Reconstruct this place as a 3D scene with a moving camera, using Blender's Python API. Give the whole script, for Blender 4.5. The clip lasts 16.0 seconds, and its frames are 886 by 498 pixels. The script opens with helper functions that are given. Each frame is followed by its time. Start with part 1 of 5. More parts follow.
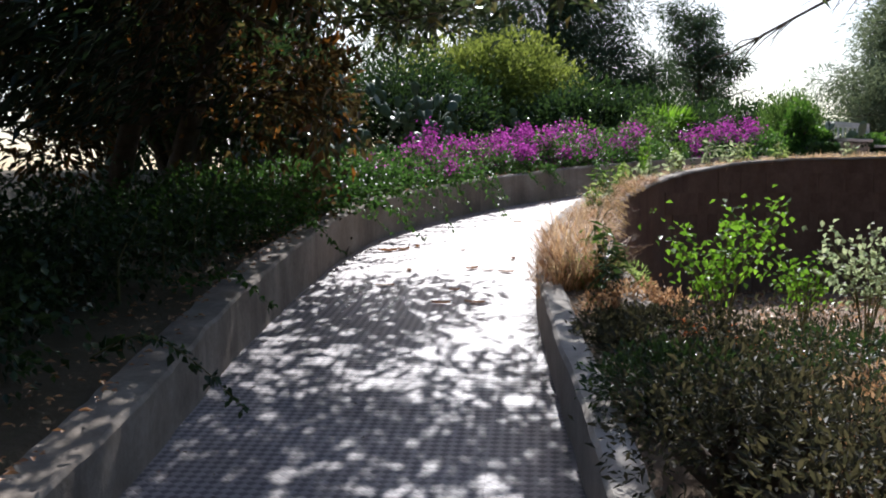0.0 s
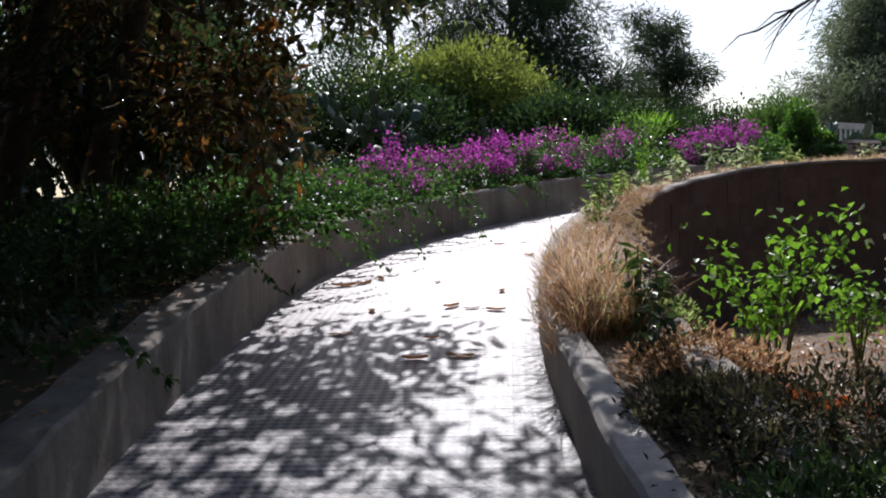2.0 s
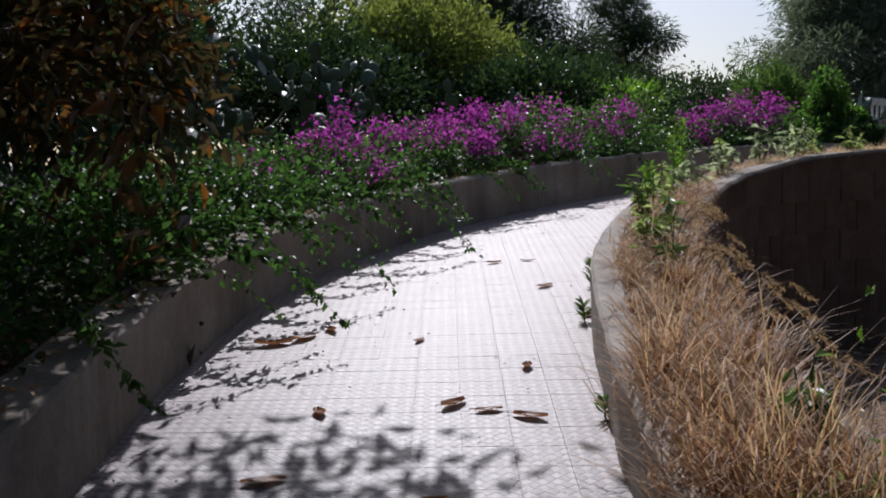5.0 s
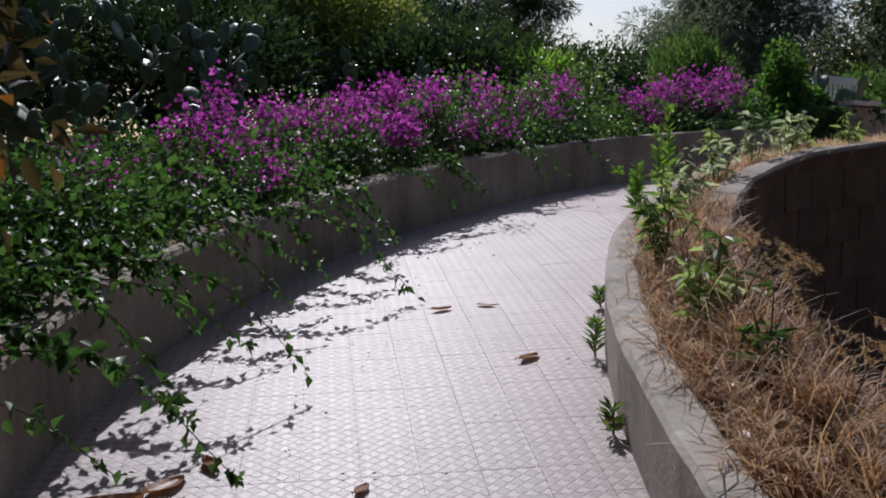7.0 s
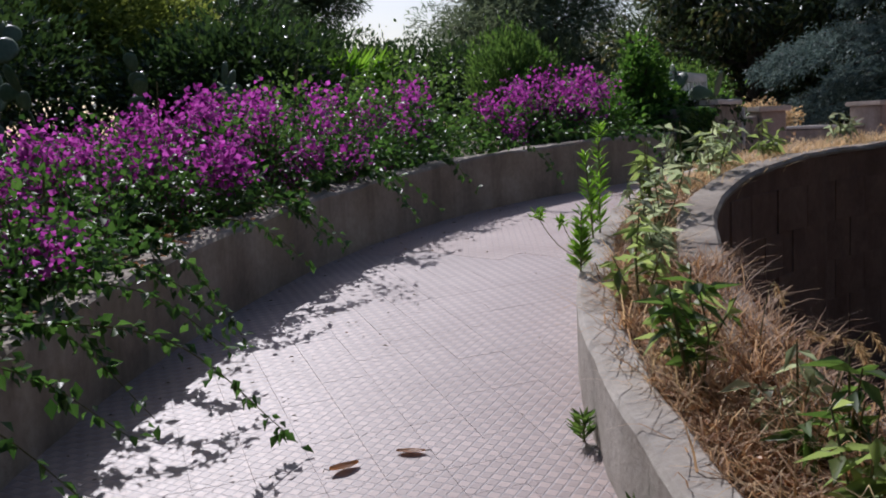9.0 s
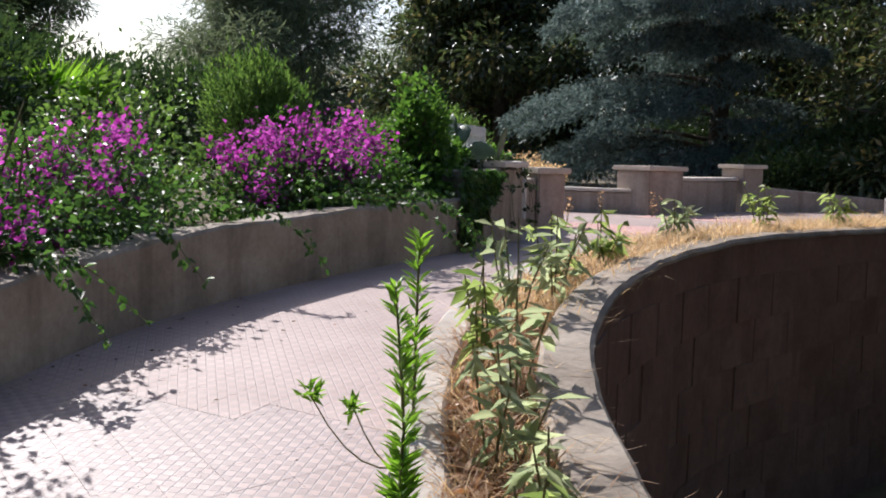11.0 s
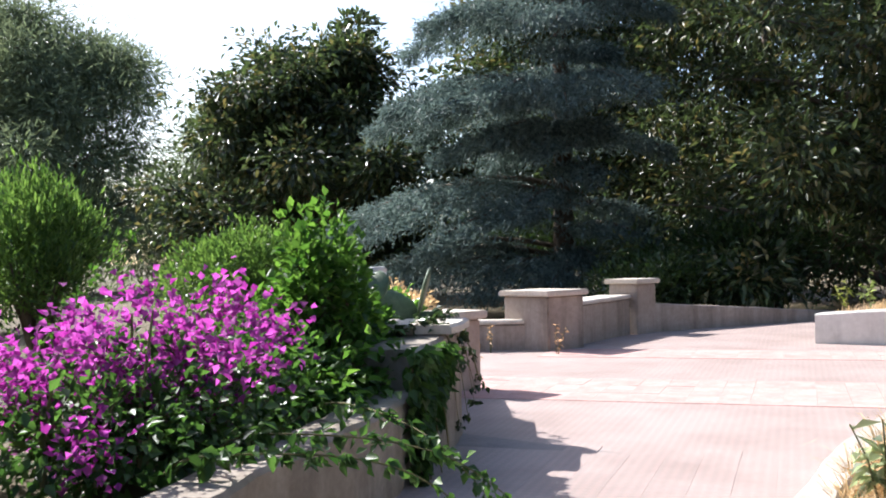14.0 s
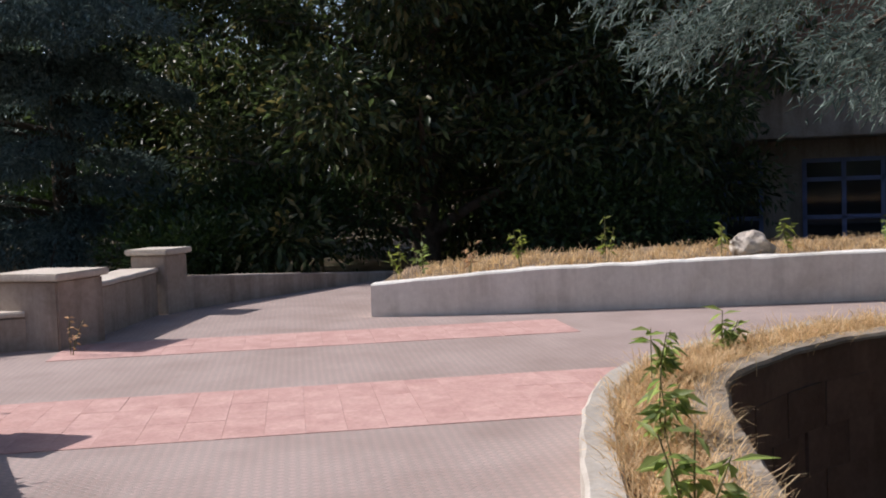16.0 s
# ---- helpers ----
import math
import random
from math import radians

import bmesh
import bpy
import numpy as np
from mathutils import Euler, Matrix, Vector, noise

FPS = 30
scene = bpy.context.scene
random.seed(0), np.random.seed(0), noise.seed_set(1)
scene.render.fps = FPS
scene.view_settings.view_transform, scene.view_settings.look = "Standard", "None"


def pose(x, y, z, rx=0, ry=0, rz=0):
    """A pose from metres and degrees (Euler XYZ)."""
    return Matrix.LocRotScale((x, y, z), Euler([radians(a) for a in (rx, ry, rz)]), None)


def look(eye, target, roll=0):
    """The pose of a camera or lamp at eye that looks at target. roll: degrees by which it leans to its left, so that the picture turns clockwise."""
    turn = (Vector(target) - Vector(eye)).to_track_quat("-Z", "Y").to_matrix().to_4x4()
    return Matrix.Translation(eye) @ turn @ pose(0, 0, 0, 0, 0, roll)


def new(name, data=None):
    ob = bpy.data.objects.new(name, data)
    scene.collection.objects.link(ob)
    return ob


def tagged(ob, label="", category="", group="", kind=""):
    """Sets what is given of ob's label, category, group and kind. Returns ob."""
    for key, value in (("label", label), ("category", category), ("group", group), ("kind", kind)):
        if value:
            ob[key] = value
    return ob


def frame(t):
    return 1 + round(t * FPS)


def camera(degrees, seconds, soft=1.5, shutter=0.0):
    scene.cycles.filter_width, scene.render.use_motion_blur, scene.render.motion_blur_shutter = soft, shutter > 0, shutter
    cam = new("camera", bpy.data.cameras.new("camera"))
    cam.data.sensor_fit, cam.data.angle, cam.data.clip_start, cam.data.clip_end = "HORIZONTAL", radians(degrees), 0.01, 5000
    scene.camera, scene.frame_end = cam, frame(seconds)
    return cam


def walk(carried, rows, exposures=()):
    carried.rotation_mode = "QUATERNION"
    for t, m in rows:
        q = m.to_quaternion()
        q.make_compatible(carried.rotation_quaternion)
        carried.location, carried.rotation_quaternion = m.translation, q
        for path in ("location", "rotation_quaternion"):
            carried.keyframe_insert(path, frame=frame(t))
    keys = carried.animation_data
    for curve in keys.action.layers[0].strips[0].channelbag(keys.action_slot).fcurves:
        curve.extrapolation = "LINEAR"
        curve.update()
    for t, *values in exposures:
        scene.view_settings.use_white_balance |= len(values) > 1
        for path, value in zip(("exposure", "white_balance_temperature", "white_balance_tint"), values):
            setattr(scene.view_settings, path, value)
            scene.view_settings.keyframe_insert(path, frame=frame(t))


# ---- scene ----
cam = camera(47.0, 16.0, soft=1.9)
PATH = [
    (0, (1.072, -0.029, 1.407), (0.865, 1.957, 1.297), -0.1),
    (0.5, (0.978, 0.411, 1.381), (0.792, 2.397, 1.239), -2.5),
    (1, (0.884, 0.907, 1.382), (0.805, 2.897, 1.203), -2.4),
    (1.5, (0.873, 1.449, 1.387), (0.808, 3.448, 1.338), -1.4),
    (2, (0.816, 1.954, 1.383), (0.681, 3.948, 1.314), -1.8),
    (2.5, (0.74, 2.44, 1.444), (0.633, 4.436, 1.38), -2.6),
    (3, (0.685, 2.968, 1.491), (0.596, 4.963, 1.373), -1.3),
    (3.2, (0.667, 3.201, 1.518), (0.542, 5.193, 1.382), -2.9),
    (5.3, (0.31, 5.246, 1.745), (0.349, 7.239, 1.593), 0.2),
    (5.5, (0.288, 5.473, 1.769), (0.421, 7.463, 1.609), -0.8),
    (6, (0.261, 6.092, 1.811), (0.564, 8.057, 1.599), -3.3),
    (6.5, (0.202, 6.625, 1.876), (0.407, 8.603, 1.661), -1.3),
    (7, (0.105, 7.137, 1.938), (0.331, 9.112, 1.723), -0.4),
    (7.5, (0.073, 7.643, 1.984), (0.327, 9.609, 1.72), -1.2),
    (8, (0.076, 8.136, 2.047), (0.282, 10.092, 1.683), -2.4),
    (8.5, (-0.011, 8.671, 2.116), (0.471, 10.592, 1.839), -1.9),
    (9, (0.003, 9.129, 2.149), (0.628, 11.015, 1.918), -2.5),
    (9.2, (0.052, 9.356, 2.172), (0.711, 11.233, 1.962), -1.6),
    (11.3, (0.909, 11.514, 2.413), (2.107, 13.108, 2.251), 0.7),
    (11.5, (0.983, 11.724, 2.436), (2.252, 13.266, 2.316), -0.4),
    (12, (1.188, 12.227, 2.501), (2.594, 13.645, 2.398), -1.0),
    (12.5, (1.454, 12.707, 2.543), (2.945, 14.04, 2.56), -0.5),
    (13, (1.628, 13.239, 2.619), (3.084, 14.61, 2.646), -1.4),
    (13.5, (1.775, 13.794, 2.674), (3.181, 15.216, 2.66), -0.5),
    (14, (1.965, 14.327, 2.745), (3.387, 15.733, 2.762), -1.3),
    (14.5, (2.229, 14.818, 2.814), (3.813, 16.034, 2.707), -2.1),
    (15, (2.587, 15.213, 2.852), (4.344, 16.135, 2.601), -2.2),
    (15.5, (3.103, 15.433, 2.904), (4.949, 16.179, 2.721), -1.4),
    (16, (3.55, 15.77, 2.974), (5.457, 16.362, 2.857), -2.0),
]
walk(cam, [(t, look(eye, target, roll)) for t, eye, target, roll in PATH],
     exposures=[(0, 0.38, 6000, 13), (2, 0.0, 5950, 14), (5.5, -0.5, 5850, 16), (9, -0.3, 5900, 17), (11.5, 0.75, 6250, 14), (12.5, 1.15, 6250, 13), (14, 1.22, 6150, 12), (14.5, 1.0, 6200, 13), (15, 0.4, 6300, 14), (16, 0.15, 6300, 15)])

# ---- world and sun: late-morning sun, high ahead over the ramp ----
SUN_EL, SUN_AZ = 40.0, -2.0  # degrees above the horizon; degrees east of +y
world = bpy.data.worlds.new("sky")
scene.world = world
world.use_nodes = True
sky = world.node_tree.nodes.new("ShaderNodeTexSky")
sky.sky_type, sky.sun_disc = "NISHITA", False
sky.sun_elevation, sky.sun_rotation = radians(SUN_EL), radians(SUN_AZ)
sky.dust_density, sky.air_density = 1.8, 1.0
world.node_tree.links.new(sky.outputs[0], world.node_tree.nodes["Background"].inputs[0])
world.node_tree.nodes["Background"].inputs[1].default_value = 0.11
sun = new("sun", bpy.data.lights.new("sun", "SUN"))
sun.data.energy, sun.data.angle, sun.data.color = 5.0, radians(0.55), (1.0, 0.955, 0.90)
_e, _a = radians(SUN_EL), radians(SUN_AZ)
sun.matrix_world = look((0, 0, 30), (-math.sin(_a) * math.cos(_e), -math.cos(_a) * math.cos(_e), 30 - math.sin(_e)))


# ---- materials ----
def nodes_of(name):
    m = bpy.data.materials.new(name)
    m.use_nodes = True
    return m, m.node_tree.nodes, m.node_tree.links, m.node_tree.nodes["Principled BSDF"]


def ramp_node(n, l, src, stops):
    r = n.new("ShaderNodeValToRGB")
    el = r.color_ramp.elements
    for i, (p, c) in enumerate(stops):
        e = el[i] if i < 2 else el.new(p)
        e.position, e.color = p, (*c, 1)
    l.new(src, r.inputs[0])
    return r


def noise_node(n, l, scale, detail=5, coord=None, rough=0.6):
    t = n.new("ShaderNodeTexNoise")
    t.inputs["Scale"].default_value, t.inputs["Detail"].default_value, t.inputs["Roughness"].default_value = scale, detail, rough
    if coord is not None:
        l.new(coord, t.inputs["Vector"])
    return t


def earthy(name, stops, scale, fine, rough=0.85, bump=0.4, dist=0.01, stain=0.35, streak=0.0):
    """A mottled mineral surface: two scales of noise, pits and blotchy stains."""
    m, n, l, p = nodes_of(name)
    info = n.new("ShaderNodeObjectInfo")
    own = n.new("ShaderNodeVectorMath")
    own.operation = "MULTIPLY_ADD"
    own.inputs[1].default_value = (31.0, 47.0, 23.0)
    l.new(info.outputs["Random"], own.inputs[0])
    l.new(n.new("ShaderNodeTexCoord").outputs["Object"], own.inputs[2])
    co = own.outputs[0]
    a = noise_node(n, l, scale, 6, co)
    b = noise_node(n, l, fine, 6, co, 0.7)
    c = ramp_node(n, l, a.outputs["Fac"], stops)
    mix = n.new("ShaderNodeMix")
    mix.data_type, mix.blend_type = "RGBA", "MULTIPLY"
    mix.inputs[0].default_value = stain
    g = ramp_node(n, l, b.outputs["Fac"], [(0.3, (0.35, 0.33, 0.3)), (0.65, (1, 1, 1))])
    l.new(c.outputs[0], mix.inputs[6])
    l.new(g.outputs[0], mix.inputs[7])
    tint = mix.outputs[2]
    if streak:  # rain streaks running down the face
        mp = n.new("ShaderNodeMapping")
        mp.inputs["Scale"].default_value = (4.5, 4.5, 0.5)
        l.new(co, mp.inputs["Vector"])
        run = noise_node(n, l, 1.0, 4, mp.outputs[0])
        dark = ramp_node(n, l, run.outputs["Fac"], [(0.36, (0.3, 0.28, 0.26)), (0.52, (1, 1, 1))])
        wet = n.new("ShaderNodeMix")
        wet.data_type, wet.blend_type = "RGBA", "MULTIPLY"
        wet.inputs[0].default_value = streak
        l.new(tint, wet.inputs[6])
        l.new(dark.outputs[0], wet.inputs[7])
        tint = wet.outputs[2]
    l.new(tint, p.inputs["Base Color"])
    p.inputs["Roughness"].default_value = rough
    p.inputs["Specular IOR Level"].default_value = 0.25
    bp = n.new("ShaderNodeBump")
    bp.inputs["Strength"].default_value, bp.inputs["Distance"].default_value = bump, dist
    l.new(b.outputs["Fac"], bp.inputs["Height"])
    l.new(bp.outputs[0], p.inputs["Normal"])
    return m


def leafy(name, dark, light, gloss=0.4, thin=0.45, alt=None):
    """A leaf: colour differs from leaf to leaf, light passes through, upper side shines a little."""
    m, n, l, p = nodes_of(name)
    geo = n.new("ShaderNodeNewGeometry")
    stops = [(0.0, dark), (1.0, light)] if alt is None else [(0.0, dark), (0.8, light), (0.93, alt)]
    c = ramp_node(n, l, geo.outputs["Random Per Island"], stops)
    l.new(c.outputs[0], p.inputs["Base Color"])
    p.inputs["Roughness"].default_value = gloss
    p.inputs["Specular IOR Level"].default_value = 0.4
    tr = n.new("ShaderNodeBsdfTranslucent")
    hs = n.new("ShaderNodeHueSaturation")
    hs.inputs["Value"].default_value, hs.inputs["Saturation"].default_value = 1.6, 1.1
    l.new(c.outputs[0], hs.inputs["Color"])
    l.new(hs.outputs[0], tr.inputs[0])
    mx = n.new("ShaderNodeMixShader")
    mx.inputs[0].default_value = thin
    l.new(p.outputs[0], mx.inputs[1])
    l.new(tr.outputs[0], mx.inputs[2])
    l.new(mx.outputs[0], n["Material Output"].inputs[0])
    return m


def tile_material(name, pale, dark, angle=0.0, shine=0.42, groove=(0.30, 0.265, 0.26), fade=None):
    """Cement tiles with a relief of small squares, two tints in turn, worn unevenly."""
    m, n, l, p = nodes_of(name)
    geo = n.new("ShaderNodeNewGeometry")
    mp = n.new("ShaderNodeMapping")
    mp.inputs["Rotation"].default_value[2] = radians(45) - angle
    l.new(geo.outputs["Position"], mp.inputs["Vector"])
    sq = n.new("ShaderNodeTexBrick")
    sq.offset, sq.squash = 0.0, 1.0
    sq.inputs["Scale"].default_value, sq.inputs["Mortar Size"].default_value = 1.0, 0.004
    sq.inputs["Brick Width"].default_value, sq.inputs["Row Height"].default_value = 0.04, 0.04
    sq.inputs["Mortar Smooth"].default_value = 0.6
    ck = n.new("ShaderNodeTexChecker")
    ck.inputs["Scale"].default_value = 25.0
    for node in (sq, ck):
        l.new(mp.outputs[0], node.inputs["Vector"])
    flat = n.new("ShaderNodeVectorMath")
    flat.operation = "MULTIPLY"
    flat.inputs[1].default_value = (1, 1, 0)
    l.new(mp.outputs[0], flat.inputs[0])
    off = n.new("ShaderNodeVectorMath")
    off.inputs[1].default_value = (0, 0, 0.013)
    l.new(flat.outputs[0], off.inputs[0])
    l.new(off.outputs[0], ck.inputs["Vector"])
    l.new(flat.outputs[0], sq.inputs["Vector"])
    ck.inputs["Color1"].default_value, ck.inputs["Color2"].default_value = (*pale, 1), (*dark, 1)
    big = noise_node(n, l, 1.3, 6, geo.outputs["Position"])
    tint = ck.outputs[0]
    if fade:  # the two tints turn pinker and more even further up the ramp
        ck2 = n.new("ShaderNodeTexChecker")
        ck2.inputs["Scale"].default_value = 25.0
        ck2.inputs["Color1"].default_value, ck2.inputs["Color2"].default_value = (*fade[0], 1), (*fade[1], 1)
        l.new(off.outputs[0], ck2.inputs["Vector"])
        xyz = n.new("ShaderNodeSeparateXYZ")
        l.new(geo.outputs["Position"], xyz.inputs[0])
        up_ramp = n.new("ShaderNodeMapRange")
        up_ramp.inputs[1].default_value, up_ramp.inputs[2].default_value = 7.5, 11.5
        l.new(xyz.outputs[1], up_ramp.inputs[0])
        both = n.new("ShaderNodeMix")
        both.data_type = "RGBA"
        l.new(up_ramp.outputs[0], both.inputs[0])
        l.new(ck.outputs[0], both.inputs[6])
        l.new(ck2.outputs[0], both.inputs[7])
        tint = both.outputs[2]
    fine = noise_node(n, l, 60, 4, geo.outputs["Position"])
    wear = ramp_node(n, l, big.outputs["Fac"], [(0.3, (0.72, 0.69, 0.66)), (0.62, (1, 1, 1))])
    mul = n.new("ShaderNodeMix")
    mul.data_type, mul.blend_type = "RGBA", "MULTIPLY"
    mul.inputs[0].default_value = 1.0
    l.new(tint, mul.inputs[6])
    l.new(wear.outputs[0], mul.inputs[7])
    dirt = n.new("ShaderNodeMix")
    dirt.data_type = "RGBA"
    l.new(sq.outputs["Fac"], dirt.inputs[0])
    l.new(mul.outputs[2], dirt.inputs[6])
    dirt.inputs[7].default_value = (*groove, 1)
    l.new(dirt.outputs[2], p.inputs["Base Color"])
    rr = n.new("ShaderNodeMapRange")
    rr.inputs[3].default_value, rr.inputs[4].default_value = shine - 0.08, shine + 0.14
    l.new(fine.outputs["Fac"], rr.inputs[0])
    l.new(rr.outputs[0], p.inputs["Roughness"])
    p.inputs["Specular IOR Level"].default_value = 0.42
    bp = n.new("ShaderNodeBump")
    bp.invert = True
    bp.inputs["Strength"].default_value, bp.inputs["Distance"].default_value = 0.5, 0.004
    l.new(sq.outputs["Fac"], bp.inputs["Height"])
    b2 = n.new("ShaderNodeBump")
    b2.inputs["Strength"].default_value, b2.inputs["Distance"].default_value = 0.25, 0.003
    l.new(fine.outputs["Fac"], b2.inputs["Height"])
    l.new(bp.outputs[0], b2.inputs["Normal"])
    l.new(b2.outputs[0], p.inputs["Normal"])
    return m


BAND = math.atan2(0.43, 0.90)  # the upper tiles are laid along the landing
# concrete darkened and browned so that its colour holds the parapet's shade
CONCRETE = earthy("concrete", [(0.25, (0.21, 0.175, 0.135)), (0.5, (0.33, 0.28, 0.225)), (0.75, (0.45, 0.395, 0.325))], 2.2, 26, bump=0.5, dist=0.012, streak=0.35)
# lighter copy of the concrete, with the sun on the curb in its colour
CURB = earthy("sunlit_concrete", [(0.25, (0.33, 0.29, 0.245)), (0.5, (0.47, 0.43, 0.375)), (0.75, (0.58, 0.54, 0.48))], 2.4, 28, bump=0.5, dist=0.012, stain=0.3)
PLASTER = earthy("weathered_plaster", [(0.25, (0.31, 0.25, 0.205)), (0.6, (0.44, 0.37, 0.315)), (0.8, (0.53, 0.47, 0.41))], 1.6, 18, bump=0.3, dist=0.008, streak=0.4)
# plaster whitened: sunlight on the east planter wall is put into the colour
LIT_PLASTER = earthy("worn_sunlit_plaster", [(0.25, (0.52, 0.49, 0.44)), (0.5, (0.74, 0.71, 0.65)), (0.75, (0.82, 0.80, 0.75))], 1.4, 16, bump=0.3, dist=0.008, stain=0.2, streak=0.2)
CAPSTONE = earthy("cap_stone", [(0.3, (0.55, 0.48, 0.40)), (0.7, (0.68, 0.61, 0.53))], 3, 30, bump=0.3)
BLOCKWORK = earthy("block_wall", [(0.25, (0.15, 0.088, 0.062)), (0.55, (0.235, 0.146, 0.105)), (0.8, (0.30, 0.20, 0.146))], 1.4, 20, bump=0.5, streak=0.2)
SOIL = earthy("dry_soil", [(0.25, (0.16, 0.11, 0.07)), (0.55, (0.28, 0.20, 0.13)), (0.8, (0.40, 0.31, 0.21))], 5, 60, bump=0.8, dist=0.03)
GARDEN = earthy("garden_ground", [(0.3, (0.09, 0.08, 0.04)), (0.55, (0.17, 0.13, 0.08)), (0.75, (0.10, 0.12, 0.05))], 1.0, 25, bump=0.8, dist=0.04)
BARK = earthy("bark", [(0.3, (0.07, 0.05, 0.035)), (0.7, (0.17, 0.13, 0.10))], 8, 45, bump=1.0, dist=0.02)
GROUT = earthy("grout", [(0.3, (0.28, 0.25, 0.24)), (0.7, (0.38, 0.34, 0.32))], 6, 50)
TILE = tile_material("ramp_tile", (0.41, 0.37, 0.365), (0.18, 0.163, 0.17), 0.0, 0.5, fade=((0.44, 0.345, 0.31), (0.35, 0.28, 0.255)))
TILE_UP = tile_material("landing_tile", (0.46, 0.35, 0.315), (0.40, 0.325, 0.29), BAND, 0.55, (0.34, 0.27, 0.25))
BRICK = earthy("pink_paver", [(0.3, (0.49, 0.29, 0.257)), (0.7, (0.64, 0.415, 0.37))], 4, 30, rough=0.7, bump=0.25)
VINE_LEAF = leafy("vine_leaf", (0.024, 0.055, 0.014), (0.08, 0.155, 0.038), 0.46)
BRACT = leafy("bougainvillea_bract", (0.20, 0.028, 0.16), (0.46, 0.12, 0.40), 0.9, 0.5)
STRAW = leafy("straw", (0.36, 0.24, 0.12), (0.72, 0.55, 0.33), 0.6, 0.4)
HAY = leafy("rusty_grass", (0.21, 0.11, 0.055), (0.58, 0.40, 0.24), 0.6, 0.4)
WEED = leafy("weed_leaf", (0.10, 0.15, 0.042), (0.29, 0.35, 0.125), 0.5, 0.6)
SPURGE = leafy("grey_green_leaf", (0.14, 0.18, 0.10), (0.36, 0.40, 0.23), 0.5, 0.6)
BRIGHT = leafy("bright_leaf", (0.10, 0.20, 0.03), (0.22, 0.38, 0.06), 0.4)
LEAFGREEN = leafy("leaf_green", (0.045, 0.09, 0.022), (0.14, 0.22, 0.055), 0.4)
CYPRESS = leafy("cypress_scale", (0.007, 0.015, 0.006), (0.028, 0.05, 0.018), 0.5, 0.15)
# brighter creeper green: the sun on the ivy is part of this colour
SUNLEAF = leafy("sunlit_creeper_leaf", (0.035, 0.085, 0.016), (0.12, 0.215, 0.045), 0.35, 0.55)
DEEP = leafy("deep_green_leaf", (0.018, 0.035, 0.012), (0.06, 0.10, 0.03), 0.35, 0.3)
BROADLEAF = leafy("magnolia_leaf", (0.016, 0.024, 0.011), (0.082, 0.115, 0.043), 0.38, 0.3, (0.15, 0.13, 0.05))
RUSSET = leafy("russet_leaf", (0.035, 0.03, 0.012), (0.10, 0.07, 0.03), 0.35, 0.4, (0.20, 0.09, 0.03))
SCRUB = leafy("half_dry_scrub_leaf", (0.03, 0.034, 0.018), (0.10, 0.088, 0.045), 0.65, 0.3)
PINE = leafy("pine_needle", (0.03, 0.05, 0.022), (0.08, 0.12, 0.05), 0.5, 0.3)
CEDAR = leafy("blue_cedar_needle", (0.06, 0.09, 0.08), (0.18, 0.235, 0.21), 0.6, 0.25)
FEATHER = leafy("feathery_leaf", (0.08, 0.105, 0.06), (0.19, 0.225, 0.125), 0.5, 0.4)
YELLOWGREEN = leafy("yellow_green_leaf", (0.10, 0.13, 0.03), (0.28, 0.32, 0.08), 0.5, 0.4)
PAD = earthy("cactus_pad", [(0.3, (0.07, 0.11, 0.06)), (0.7, (0.15, 0.20, 0.12))], 5, 40, rough=0.45, bump=0.2)
DRYLEAF = leafy("dead_leaf", (0.25, 0.11, 0.05), (0.55, 0.33, 0.17), 0.45, 0.2)
RUST = leafy("rust_leaf", (0.36, 0.10, 0.03), (0.62, 0.24, 0.09), 0.45, 0.25)
WHITE = earthy("white_paint", [(0.3, (0.62, 0.62, 0.60)), (0.7, (0.78, 0.78, 0.76))], 4, 40, rough=0.5, bump=0.1)
BLUEPAINT = earthy("blue_paint", [(0.3, (0.16, 0.19, 0.36)), (0.7, (0.22, 0.26, 0.46))], 4, 40, rough=0.5, bump=0.1)
ROCK = earthy("pale_rock", [(0.3, (0.38, 0.33, 0.28)), (0.7, (0.60, 0.54, 0.47))], 7, 40, bump=0.8, dist=0.02)
STEM = earthy("green_stem", [(0.3, (0.12, 0.12, 0.05)), (0.7, (0.22, 0.20, 0.09))], 10, 60)
GLASS, _n, _l, _p = nodes_of("window_glass")
_p.inputs["Base Color"].default_value, _p.inputs["Roughness"].default_value = (0.02, 0.025, 0.03, 1), 0.06
_p.inputs["Specular IOR Level"].default_value = 0.6


# ---- mesh helpers ----
def mesh_ob(name, verts, faces, mat, parent=None, smooth=False):
    me = bpy.data.meshes.new(name)
    me.from_pydata([tuple(v) for v in verts], [], [tuple(f) for f in faces])
    me.materials.append(mat)
    if smooth:
        me.polygons.foreach_set("use_smooth", [True] * len(me.polygons))
    me.update()
    ob = new(name, me)
    ob.parent = parent
    return ob


def quads_ob(name, v, faces, mat, parent=None):
    """A mesh from an array of corner points and an array of faces of equal size."""
    me = bpy.data.meshes.new(name)
    v, faces = np.asarray(v, np.float32), np.asarray(faces, np.int32)
    k = faces.shape[1]
    me.vertices.add(len(v))
    me.vertices.foreach_set("co", v.ravel())
    me.loops.add(faces.size)
    me.loops.foreach_set("vertex_index", faces.ravel())
    me.polygons.add(len(faces))
    me.polygons.foreach_set("loop_start", np.arange(0, faces.size, k, dtype=np.int32))
    me.update(calc_edges=True)
    me.validate()
    me.materials.append(mat)
    ob = new(name, me)
    ob.parent = parent
    return ob


def unit(a):
    return a / np.maximum(np.linalg.norm(a, axis=-1, keepdims=True), 1e-9)


